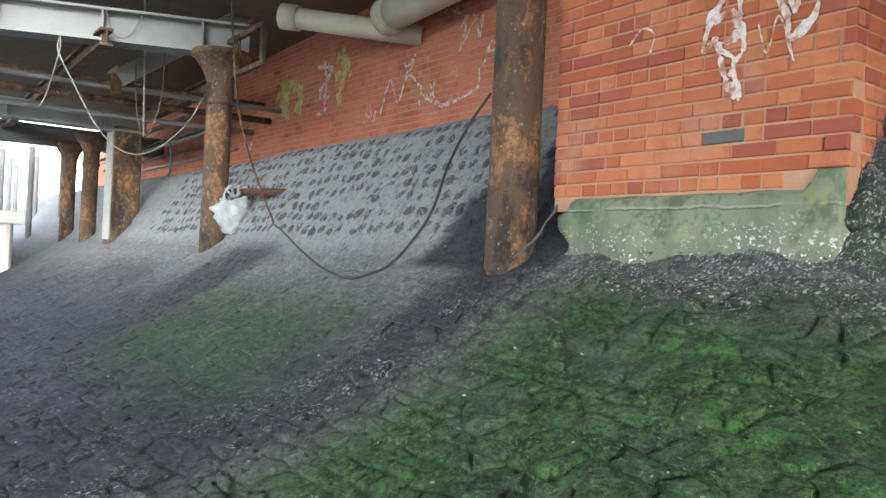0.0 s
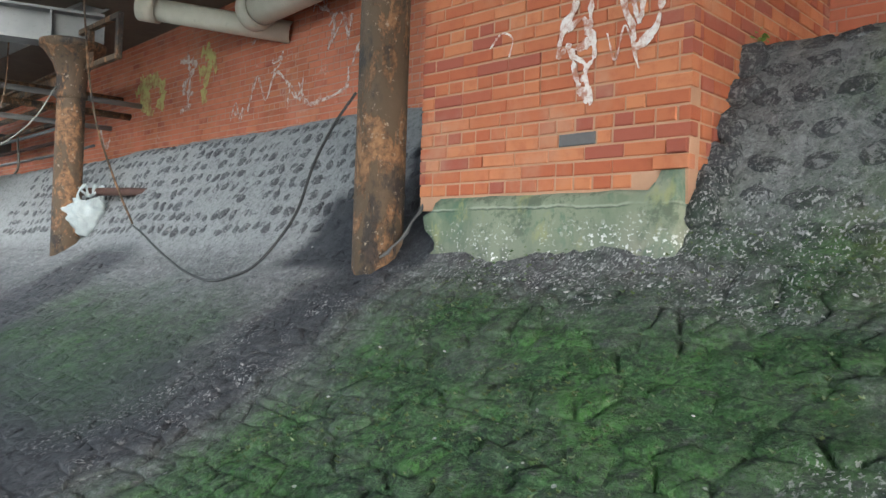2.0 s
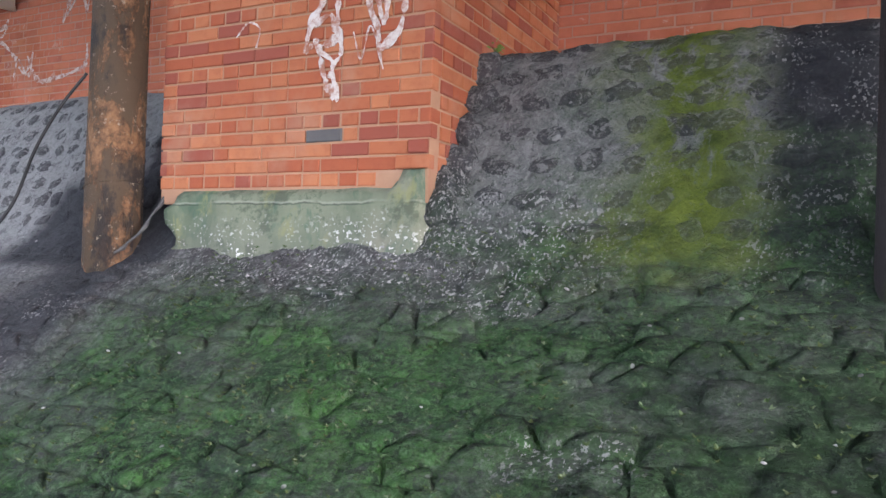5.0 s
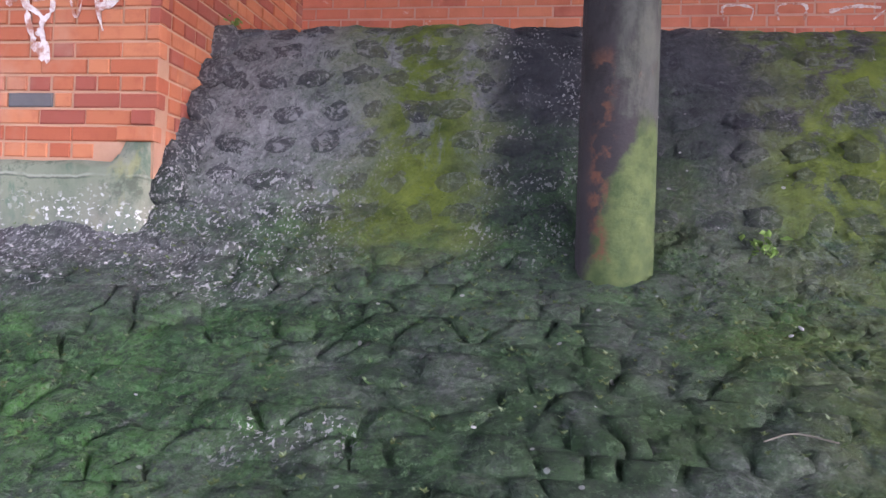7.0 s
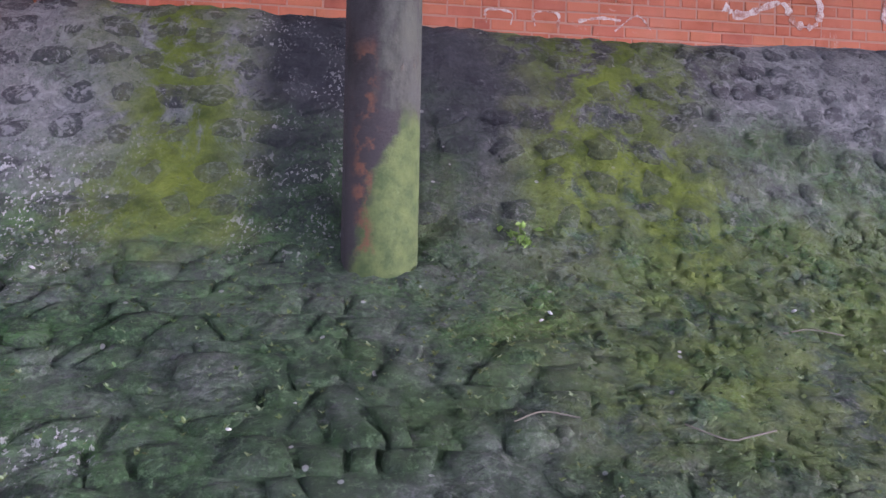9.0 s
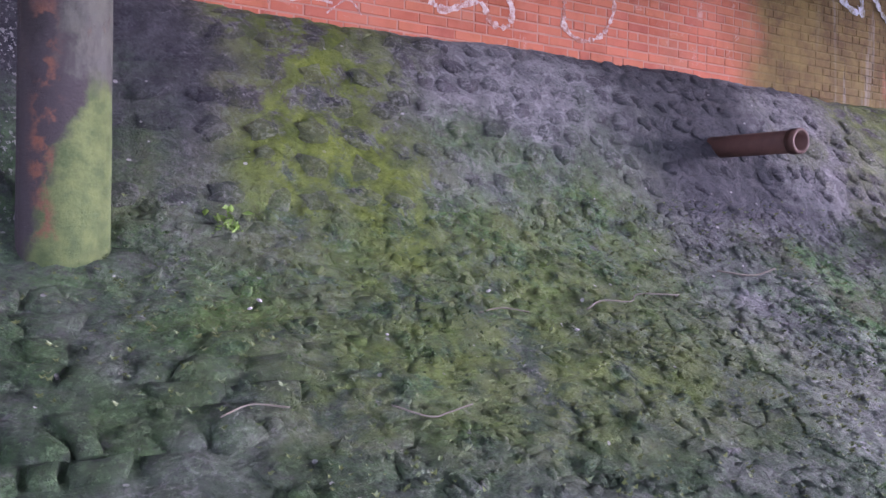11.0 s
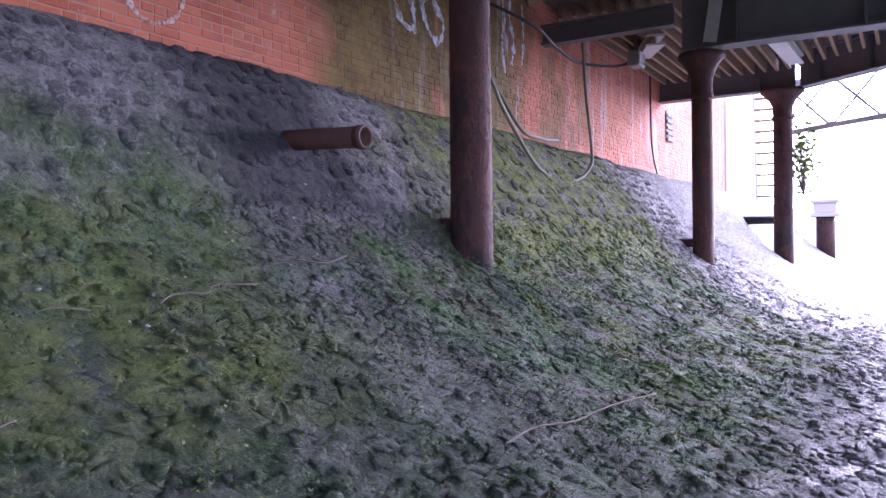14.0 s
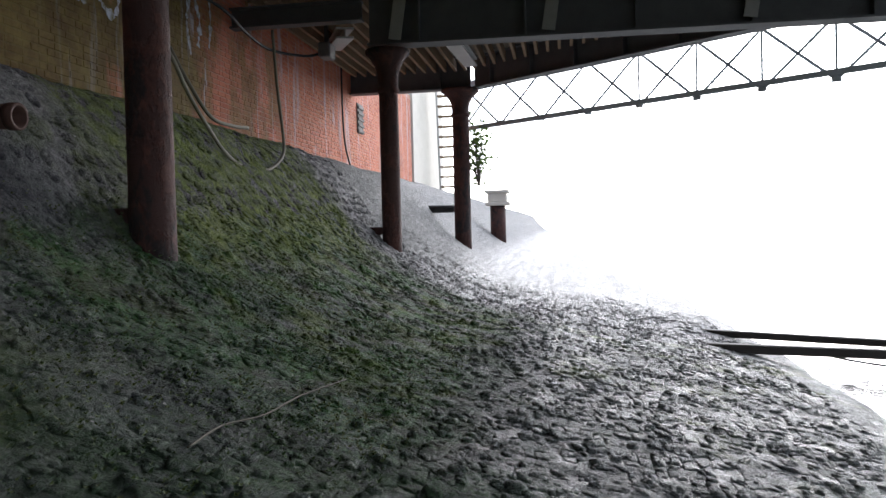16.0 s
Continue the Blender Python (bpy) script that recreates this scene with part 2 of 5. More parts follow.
def brick_material(name, per_piece, wash=0.0):
    n = Nodes(name)
    r = n.piece() if per_piece else n.island()
    col = n.mix(n.step(r, 0.1, 0.9), (0.36, 0.098, 0.046), (0.46, 0.168, 0.078))
    col = n.mix(n.step(n.math("FRACT", n.mul(r, 7.31)), 0.86, 0.9), col, (0.28, 0.075, 0.05))
    col = n.mix(n.mul(n.step(n.noise(11, 6, 0.7), 0.45, 0.75), 0.45), col, (0.28, 0.07, 0.04))
    col = n.mix(n.mul(n.step(n.noise(2.2, 5, 0.6), 0.5, 0.75), 0.35), col, (0.42, 0.30, 0.22))
    if wash:
        col = n.mix(n.mul(n.step(n.noise(1.4, 6, 0.65), 0.25, 0.7), wash), col, (0.62, 0.21, 0.13))
        col = n.mix(n.mul(n.step(n.noise(7.0, 8, 0.78, None, 0.6), 0.58, 0.66), n.step(n.noise(1.1, 3), 0.42, 0.6), 0.55), col, (0.60, 0.47, 0.42))
    col = wall_stains(n, col)
    n.bump(n.noise(60.0, 5, 0.7), 0.35, 0.006)
    return n.done(col, 0.85, 0.0, 0.3)


def mortar_material(name, col_a, col_b, stained=False):
    n = Nodes(name)
    col = n.mix(n.noise(8.0, 6, 0.65), col_a, col_b)
    if stained:
        col = wall_stains(n, col)
    n.bump(n.noise(70.0, 5, 0.7), 0.4, 0.006)
    return n.done(col, 0.9, 0.0, 0.25)


def rusty(name, paint, rust_a, rust_b, amount, mossy=0.0):
    n = Nodes(name)
    rust = n.mix(n.step(n.noise(14.0, 7, 0.75), 0.3, 0.7), rust_a, rust_b)
    m = n.step(n.noise(5.5, 8, 0.7, n.scaled(1, 1, 0.5), 0.4), 0.60 - amount, 0.66 - amount)
    col = n.mix(m, paint, rust)
    col = n.mix(n.mul(n.step(n.noise(2.6, 6, 0.7, n.scaled(1, 1, 0.5)), 0.52, 0.6), 0.85), col, (0.022, 0.019, 0.019))
    if amount > 0.11:
        col = n.mix(n.mul(n.step(n.noise(22.0, 6, 0.75), 0.60, 0.66), 0.75), col, (0.38, 0.30, 0.23))
    if mossy:
        warp = n.math("SUBTRACT", n.noise(6.0, 6, 0.65), 0.5)
        edge = n.add(n.x, n.mul(warp, 0.22))
        g2 = n.mul(n.step(edge, 0.16, 0.22), n.step(n.add(n.z, warp), EYE + 0.42, EYE + 0.55))
        col = n.mix(n.mul(g2, n.step(n.noise(5.0, 6, 0.7, n.scaled(1, 1, 0.35)), 0.36, 0.56), 0.85), col, n.mix(n.noise(8.0, 5, 0.7), (0.055, 0.06, 0.065), (0.12, 0.125, 0.085)))
        fall = n.add(edge, n.mul(n.math("SUBTRACT", n.z, EYE + 0.1), -0.28))
        g = n.mul(n.step(fall, 0.10, 0.15), n.step(n.add(n.z, n.mul(warp, 0.3)), EYE + 0.58, EYE + 0.46))
        col = n.mix(n.mul(g, mossy), col, n.mix(n.step(n.noise(13.0, 5, 0.7), 0.3, 0.7), (0.045, 0.072, 0.022), (0.105, 0.135, 0.045)))
        o = n.mul(n.band(n.add(n.x, n.mul(warp, 0.12)), 0.10, 0.17, 0.02), n.step(n.noise(6.5, 4), 0.5, 0.56), n.step(n.z, EYE + 0.85, EYE + 0.7))
        col = n.mix(n.mul(o, n.step(n.noise(17.0, 5, 0.7), 0.36, 0.56)), col, n.mix(n.noise(9.0, 4), (0.09, 0.045, 0.03), (0.19, 0.075, 0.04)))
    n.bump(n.add(n.noise(24.0, 8, 0.75), n.mul(m, 0.6)), 0.8, 0.014)
    return n.done(col, 0.75, 0.0, 0.35)


def plain(name, a, b, rough=0.6, metal=0.0, scale=9.0, bump=0.2):
    n = Nodes(name)
    col = n.mix(n.noise(scale, 6, 0.65), a, b)
    col = n.mix(n.mul(n.step(n.noise(scale * 4, 4, 0.7), 0.55, 0.75), 0.4), col, tuple(0.6 * c for c in a))
    n.bump(n.noise(scale * 6, 5, 0.7), bump, 0.005)
    return n.done(col, rough, metal, 0.4)


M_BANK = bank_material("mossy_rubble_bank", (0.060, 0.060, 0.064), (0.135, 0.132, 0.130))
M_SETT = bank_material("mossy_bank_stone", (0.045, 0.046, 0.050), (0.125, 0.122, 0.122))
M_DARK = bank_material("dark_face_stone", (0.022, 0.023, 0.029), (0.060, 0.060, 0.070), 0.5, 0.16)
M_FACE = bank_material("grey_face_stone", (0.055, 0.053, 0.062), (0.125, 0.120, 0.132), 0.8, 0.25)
M_BRICK = brick_material("pier_brick", True)
M_BRICK_ROW = brick_material("pier_brick_upper", False)
M_WALL_BRICK = brick_material("wall_brick", False, 0.8)
M_WALL_PIECE = brick_material("wall_brick_piece", True, 0.8)
M_MORTAR = mortar_material("lime_mortar", (0.34, 0.175, 0.11), (0.48, 0.29, 0.19))
M_WALL_MORTAR = mortar_material("red_washed_mortar", (0.40, 0.19, 0.13), (0.54, 0.32, 0.25), True)
M_COL_RUST = rusty("rusted_iron", (0.085, 0.055, 0.034), (0.045, 0.024, 0.015), (0.30, 0.155, 0.075), 0.12)
M_COL_MOSS = rusty("rusted_mossy_iron", (0.038, 0.032, 0.034), (0.07, 0.04, 0.03), (0.18, 0.085, 0.05), -0.03, 1.0)
M_COL_RED = rusty("red_brown_iron", (0.065, 0.030, 0.026), (0.06, 0.024, 0.02), (0.11, 0.045, 0.035), 0.10)
M_STEEL = plain("weathered_grey_steel", (0.16, 0.16, 0.165), (0.25, 0.245, 0.24), 0.55, 0.0, 5.0)
M_STEEL_DARK = plain("dark_painted_steel", (0.085, 0.085, 0.09), (0.16, 0.155, 0.155), 0.6, 0.0, 5.0)
M_TRUSS = plain("pale_blue_steel", (0.42, 0.46, 0.50), (0.54, 0.57, 0.60), 0.5, 0.0, 6.0)
M_WOOD = plain("weathered_timber", (0.15, 0.10, 0.06), (0.30, 0.20, 0.11), 0.8, 0.0, 7.0, 0.5)
M_DECK = plain("deck_underside_boards", (0.09, 0.075, 0.062), (0.20, 0.16, 0.12), 0.85, 0.0, 4.0, 0.5)


def water_material():
    n = Nodes("river_water")
    n.bump(n.add(n.noise(1.6, 4, 0.5, n.scaled(1, 2.0, 1)), n.mul(n.noise(7.0, 3), 0.3)), 0.25, 0.1)
    return n.done(n.mix(n.noise(0.2), (0.03, 0.045, 0.045), (0.06, 0.075, 0.07)), 0.12, 0.0, 0.5)


M_WATER = water_material()


def concrete_material():
    n = Nodes("algae_stained_concrete")
    col = n.mix(n.noise(5.0, 6, 0.65), (0.13, 0.15, 0.10), (0.27, 0.29, 0.21))
    col = n.mix(n.mul(n.step(n.noise(2.4, 5, 0.6, n.scaled(1, 1, 0.4)), 0.5, 0.66), 0.7), col, (0.065, 0.10, 0.06))
    col = n.mix(n.mul(n.step(n.noise(5.0, 8, 0.75), 0.50, 0.60), 0.75), col, (0.075, 0.09, 0.06))
    col = n.mix(n.mul(n.step(n.x, -2.15, -1.95), n.step(n.noise(4, 5), 0.35, 0.6), 0.7), col, (0.34, 0.32, 0.24))
    col = n.mix(n.step(n.noise(30, 4, 0.7), 0.66, 0.7), col, (0.10, 0.12, 0.09))
    low = n.step(n.add(n.z, n.mul(n.noise(6.0, 4), 0.3)), EYE + 0.44, EYE + 0.20)
    col = n.mix(n.mul(n.step(n.noise(3.1, 6, 0.65, n.scaled(1, 1, 0.5), 0.5), 0.53, 0.62), 0.7), col, (0.07, 0.125, 0.085))
    col = n.mix(n.mul(n.step(n.noise(3.7, 5, 0.65, n.scaled(1.2, 1, 0.7)), 0.56, 0.66), 0.6), col, (0.27, 0.27, 0.115))
    course = n.add(n.z, n.mul(n.math("SUBTRACT", n.noise(4.0, 5, 0.7), 0.5), 0.05))
    col = n.mix(n.mul(n.band(course, EYE + 0.288, EYE + 0.294, 0.004), n.step(n.noise(3.0, 3), 0.4, 0.55), 0.75), col, (0.04, 0.05, 0.04))
    col = n.mix(n.mul(n.band(course, EYE + 0.298, EYE + 0.306, 0.006), n.step(n.noise(3.0, 3), 0.4, 0.55), 0.6), col, (0.36, 0.37, 0.31))
    spots = n.mul(n.step(n.noise(48.0, 2, 0.5, n.scaled(1, 1, 1.2), 0.3), 0.58, 0.64), n.step(n.noise(7.0, 3), 0.42, 0.56))
    col = n.mix(n.mul(low, 0.4), col, (0.15, 0.155, 0.13))
    col = n.mix(n.mul(low, spots), col, (0.66, 0.64, 0.62))
    n.bump(n.add(n.noise(18, 6, 0.7), n.mul(n.noise(80, 4, 0.7), 0.4)), 0.6, 0.015)
    return n.done(col, 0.85, 0.0, 0.3)


M_CONC = concrete_material()


# ---- mesh helpers ----
def link(name, bm, material, parent=None, label=""):
    me = bpy.data.meshes.new(name)
    bm.to_mesh(me)
    bm.free()
    me.materials.append(material)
    ob = new(name, me)
    ob.parent = parent
    if label:
        ob["label"] = label
    return ob


def part(name, bm, material, parent, label=""):
    return link(name, bm, material, parent, label)


def thing(name, label, category, group="", kind="", at=(0, 0, 0)):
    ob = new(name)
    ob.location = at
    return tagged(ob, label, category, group, kind)


def smooth(ob):
    for p in ob.data.polygons:
        p.use_smooth = True
    return ob


def box(x0, x1, y0, y1, z0, z1, bevel=0.0, m=None, bm=None):
    own = bm is None
    bm = bm or bmesh.new()
    r = bmesh.ops.create_cube(bm, size=1.0, matrix=Matrix.Translation(((x0 + x1) / 2, (y0 + y1) / 2, (z0 + z1) / 2)) @ Matrix.Diagonal((x1 - x0, y1 - y0, z1 - z0, 1)))
    if m is not None:
        bmesh.ops.transform(bm, matrix=m, verts=r["verts"])
    if bevel and own:
        bmesh.ops.bevel(bm, geom=bm.edges[:], offset=bevel, segments=1, affect="EDGES")
    return bm


def lathe(profile, sides=28, wobble=0.0, seed=0.0):
    """A turned shape about z from (radius, height) pairs."""
    bm = bmesh.new()
    rings = []
    for r, z in profile:
        ring = []
        for k in range(sides):
            a = 2 * math.pi * k / sides
            rr = r + wobble * noise.noise(Vector((3 * math.cos(a), 3 * math.sin(a), 4 * z + seed)))
            ring.append(bm.verts.new((rr * math.cos(a), rr * math.sin(a), z)))
        rings.append(ring)
    for a, b in zip(rings, rings[1:]):
        for k in range(sides):
            bm.faces.new((a[k], a[(k + 1) % sides], b[(k + 1) % sides], b[k]))
    bm.faces.new(rings[0][::-1])
    bm.faces.new(rings[-1])
    return bm


def tube(points, radius, sides=8, bm=None, caps=True):
    """A round bar through the points."""
    bm = bm or bmesh.new()
    pts = [Vector(p) for p in points]
    rings, up = [], None
    for i, p in enumerate(pts):
        d = (pts[min(i + 1, len(pts) - 1)] - pts[max(i - 1, 0)]).normalized()
        if up is None:
            up = d.orthogonal().normalized()
        up = (up - d * up.dot(d)).normalized()
        side = d.cross(up)
        r = radius(i / max(1, len(pts) - 1)) if callable(radius) else radius
        rings.append([bm.verts.new(p + r * (math.cos(2 * math.pi * k / sides) * up + math.sin(2 * math.pi * k / sides) * side)) for k in range(sides)])
    for a, b in zip(rings, rings[1:]):
        for k in range(sides):
            bm.faces.new((a[k], a[(k + 1) % sides], b[(k + 1) % sides], b[k]))
    if caps:
        bm.faces.new(rings[0][::-1])
        bm.faces.new(rings[-1])
    return bm


def hollow(p0, p1, radius, wall, sides=20):
    """An open pipe from p0 to p1 with a wall thickness."""
    bm = bmesh.new()
    p0, p1 = Vector(p0), Vector(p1)
    d = (p1 - p0).normalized()
    u = d.orthogonal().normalized()
    v = d.cross(u)
    rings = []
    for p, r in ((p0, radius - wall), (p0, radius), (p1, radius), (p1, radius - wall)):
        rings.append([bm.verts.new(p + r * (math.cos(2 * math.pi * k / sides) * u + math.sin(2 * math.pi * k / sides) * v)) for k in range(sides)])
    for a, b in zip(rings, rings[1:] + rings[:1]):
        for k in range(sides):
            bm.faces.new((a[k], a[(k + 1) % sides], b[(k + 1) % sides], b[k]))
    bmesh.ops.recalc_face_normals(bm, faces=bm.faces[:])
    return bm


def i_beam(p0, p1, depth, width, web=0.02, flange=0.03):
    """A steel I-section from p0 to p1, which run along the middle of its lower flange."""
    bm = bmesh.new()
    p0, p1 = Vector(p0), Vector(p1)
    d = p1 - p0
    side = Vector((0, 0, 1)).cross(d).normalized()
    up = d.cross(side).normalized()
    if up.z < 0:
        up = -up
    out = [(-width / 2, 0), (width / 2, 0), (width / 2, flange), (web / 2, flange), (web / 2, depth - flange), (width / 2, depth - flange),
           (width / 2, depth), (-width / 2, depth), (-width / 2, depth - flange), (-web / 2, depth - flange), (-web / 2, flange), (-width / 2, flange)]
    ends = [[bm.verts.new(p + side * a + up * b) for a, b in out] for p in (p0, p1)]
    k = len(out)
    for i in range(k):
        bm.faces.new((ends[0][i], ends[0][(i + 1) % k], ends[1][(i + 1) % k], ends[1][i]))
    bm.faces.new(ends[0][::-1])
    bm.faces.new(ends[1])
    bmesh.ops.recalc_face_normals(bm, faces=bm.faces[:])
    return bm


# ---- the bank: one curved sheet of rubble from the wall down to the water ----
# y and z of the section: steep-faced beside the pier, a softer hollow curve towards the east
SECTION_WEST = [(-3.6, -2.6), (-2.5, -1.80), (-2.2, -1.66), (-1.0, -1.41), (0.0, -1.21), (0.6, -1.11), (1.0, -1.03), (1.4, -0.93), (1.8, -0.78), (2.1, -0.63), (2.45, -0.45),
                (2.8, -0.25), (3.1, -0.08), (3.25, 0.05), (3.38, 0.22), (3.53, 0.47), (3.69, 0.72), (3.84, 1.0), (3.97, 1.17), (4.3, 1.19), (5.25, 1.21)]
SECTION_EAST = [(-3.6, -2.6), (-2.5, -1.80), (-2.2, -1.66), (-1.0, -1.42), (0.0, -1.25), (0.6, -1.15), (1.0, -1.07), (1.4, -0.97), (1.8, -0.82), (2.1, -0.68), (2.42, -0.48),
                (2.74, -0.26), (2.98, -0.05), (3.16, 0.13), (3.33, 0.33), (3.49, 0.56), (3.65, 0.80), (3.82, 1.02), (3.98, 1.16), (4.3, 1.19), (5.25, 1.21)]


def section(x):
    """y, z and length along the bank's section at x, in small steps from the one shape to the other."""
    f = round(min(1.0, max(0.0, (x - 1.0) / 5.0)) * 40)
    if f not in SECTIONS:
        q = np.array(SECTION_WEST) * (1 - f / 40) + np.array(SECTION_EAST) * f / 40
        SECTIONS[f] = (q[:, 0], q[:, 1], np.r_[0, np.cumsum(np.hypot(*np.diff(q, axis=0).T))])
    return SECTIONS[f]


SECTIONS = {}
BANK_END = float(section(0)[2][-1])


def bank_at(x, s):
    """The point of the bank at x and s metres up its curve, and its normal."""
    py, pz, ps = section(x)

    def base(q):
        return Vector((0, float(np.interp(q, ps, py)), float(np.interp(q, ps, pz)) + EYE))
    d = (base(s + 0.12) - base(s - 0.12)).normalized()
    nrm = Vector((0, -d.z, d.y))
    p = (base(s - 0.14) + base(s - 0.07) + base(s) + base(s + 0.07) + base(s + 0.14)) / 5
    bulge = 0.05 * noise.noise(Vector((x * 0.7, p.y * 0.9, p.z * 0.9))) + 0.018 * noise.noise(Vector((x * 3.1, p.y * 3.3, p.z * 3.3)))
    return Vector((x, p.y, p.z)) + nrm * bulge, nrm


def s_of_y(y, x=0.0):
    py, pz, ps = section(x)
    return float(np.interp(y, py, ps))


def build_bank():
    xs = np.unique(np.r_[np.arange(-90, -14, 2.0), np.arange(-14, -5, 0.16), np.arange(-5, 6, 0.045), np.arange(6, 14, 0.16), np.arange(14, 40, 1.0), np.arange(40, 92, 4.0)])
    ss = np.r_[np.arange(0, s_of_y(0.2), 0.16), np.arange(s_of_y(0.2), BANK_END, 0.05), BANK_END]
    verts, faces = [], []
    for x in xs:
        for s in ss:
            p, nrm = bank_at(float(x), float(s))
            p = p + nrm * (0.018 * noise.noise(p * 9.0) + 0.014 * noise.noise(p * 19.0))
            verts.append(p[:])
    k = len(ss)
    for i in range(len(xs) - 1):
        for j in range(k - 1):
            faces.append((i * k + j, (i + 1) * k + j, (i + 1) * k + j + 1, i * k + j + 1))
    me = bpy.data.meshes.new("stone_bank")
    me.from_pydata(verts, [], faces)
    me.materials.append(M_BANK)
    ob = new("ground", me)
    smooth(ob)
    return tagged(ob, "curved rubble-stone river bank overgrown with green moss", "stone bank", kind="structure")


bank = build_bank()
wat = link("water", box(-900, 900, -1800, -2.0, WATER - 1.0, WATER), M_WATER)
tagged(wat, "bright rippled river water under an overcast sky", "water", kind="structure")

# ---- the brick wall and the pier ----
def courses(x0, x1, z0, z1, seed):
    """Bricks of a wall face: rows of stretchers with a header row every fourth course. Gives x0, x1, z0, z1 of each."""
    rnd = random.Random(seed)
    row, z = 0, z0
    while z + 0.06 < z1:
        step = 0.1125 if row % 4 == 0 else 0.225
        x = x0 - (0.0 if row % 4 == 0 else (0.0, 0.1125, 0.05)[row % 3])
        while x < x1 - 0.02:
            w = step
            if step > 0.2 and rnd.random() < 0.18:
                w = 0.1125
            a, b = max(x, x0), min(x + w - 0.011, x1)
            if b - a > 0.03:
                yield a + rnd.uniform(-.002, .002), b + rnd.uniform(-.002, .002), z + rnd.uniform(-.002, .002), min(z + 0.064, z1)
            x += w
        z += 0.075
        row += 1


def brick_verts(x0, x1, y0, y1, z0, z1, c=0.004):
    """A brick with its arris worn off on the front: the corners of the front face, the shoulders behind it, the back."""
    v = [(x0 + c, y0, z0 + c), (x1 - c, y0, z0 + c), (x1 - c, y0, z1 - c), (x0 + c, y0, z1 - c)]
    v += [(x0, y0 + c, z0), (x1, y0 + c, z0), (x1, y0 + c, z1), (x0, y0 + c, z1)]
    v += [(x0, y1, z0), (x1, y1, z0), (x1, y1, z1), (x0, y1, z1)]
    f = [(0, 1, 2, 3)]
    for i in range(4):
        j = (i + 1) % 4
        f += [(4 + i, 4 + j, j, i), (8 + i, 8 + j, 4 + j, 4 + i)]
    f.append((11, 10, 9, 8))
    return v, f


def joined(name, bricks, y0, y1, material, parent, turn=None, label=""):
    verts, faces = [], []
    rnd = random.Random(5)
    for b in bricks:
        d = rnd.uniform(-0.003, 0.003)
        v, f = brick_verts(b[0], b[1], y0 + d, y1, b[2], b[3])
        k = len(verts)
        verts += [tuple(turn @ Vector(p)) for p in v] if turn is not None else v
        faces += [tuple(k + i for i in q) for q in f]
    me = bpy.data.meshes.new(name)
    me.from_pydata(verts, [], faces)
    me.materials.append(material)
    ob = new(name, me)
    ob.parent = parent
    return tagged(ob, label, kind="stuff")


BRICK_MESHES = {}


def brick_piece(parent, b, y, depth, material, turn=None, drop=(0, 0, 0)):
    """One brick as an object of its own; alike bricks share a mesh."""
    key = (round((b[1] - b[0]) * 50), round(depth * 100), material.name)
    w = key[0] / 50
    if key not in BRICK_MESHES:
        v, f = brick_verts(-w / 2, w / 2, 0, depth, -0.032, 0.032, 0.005)
        me = bpy.data.meshes.new("brick")
        me.from_pydata(v, [], f)
        me.materials.append(material)
        BRICK_MESHES[key] = me
    ob = new("brick", BRICK_MESHES[key])
    ob.parent = parent
    m = pose((b[0] + b[1]) / 2 + drop[0], y + random.uniform(-0.003, 0.003) + drop[1], (b[2] + b[3]) / 2 + drop[2], 0, random.uniform(-0.5, 0.5), random.uniform(-0.4, 0.4))
    ob.matrix_local = turn @ m if turn is not None else m
    return ob


# long wall: left stretch and right stretch, mortar core with brick faces
def long_wall(name, x0, x1, label, near):
    core = link(name, box(x0, x1, WALL_Y + 0.004, WALL_Y + 0.55, EYE + 0.9, 5.6), M_WALL_MORTAR)
    tagged(core, label, "brick wall", kind="structure")
    rows = list(courses(x0, x1, EYE + 1.12, 5.5, 11))
    single = [b for b in rows if near(b)][:300]
    chosen = set(single)
    joined("brickwork", [b for b in rows if b not in chosen], WALL_Y, WALL_Y + 0.05, M_WALL_BRICK, core)
    return core, single


wall_e, wall_e_bricks = long_wall("wall_east", -1.9, 24.5, "long red brick wall stained with algae and lime runs",
                                  lambda b: 2.2 < b[0] < 6.6 and b[2] < EYE + 2.4)
wall_w, wall_w_bricks = long_wall("wall_west", -24.0, -3.3, "long red-washed brick wall with old graffiti",
                                  lambda b: -9.5 < b[0] < -5.2 and b[2] < EYE + 2.6)

pier = link("wall_pier", box(PIER_X0 + 0.008, PIER_X1 - 0.008, PIER_Y + 0.008, WALL_Y, EYE + 0.3, 5.6), M_MORTAR)
tagged(pier, "projecting red brick pier on a concrete footing", "brick pier", kind="structure")
FRONT = [b for b in courses(PIER_X0, PIER_X1, EYE + 0.385, 5.5, 3)]
SIDE_TURN = Matrix.Translation((PIER_X1, PIER_Y, 0)) @ Matrix.Rotation(radians(90), 4, "Z")
SIDE = [b for b in courses(0.0, WALL_Y - PIER_Y, EYE + 0.385, 5.5, 4)]
WEST_TURN = Matrix.Translation((PIER_X0, WALL_Y, 0)) @ Matrix.Rotation(radians(-90), 4, "Z")
WEST = [b for b in courses(0.0, WALL_Y - PIER_Y, EYE + 0.385, 5.5, 6)]
joined("brickwork", [b for b in FRONT if b[2] > EYE + 1.5], PIER_Y, PIER_Y + 0.05, M_BRICK_ROW, pier)
joined("brickwork", [(b[0] + 0.10, *b[1:]) if b[0] < 0.05 and b[1] - b[0] > 0.12 else b for b in SIDE if b[2] > EYE + 1.75], 0, 0.05, M_BRICK_ROW, pier, SIDE_TURN)
joined("brickwork", WEST, 0, 0.05, M_BRICK_ROW, pier, WEST_TURN)


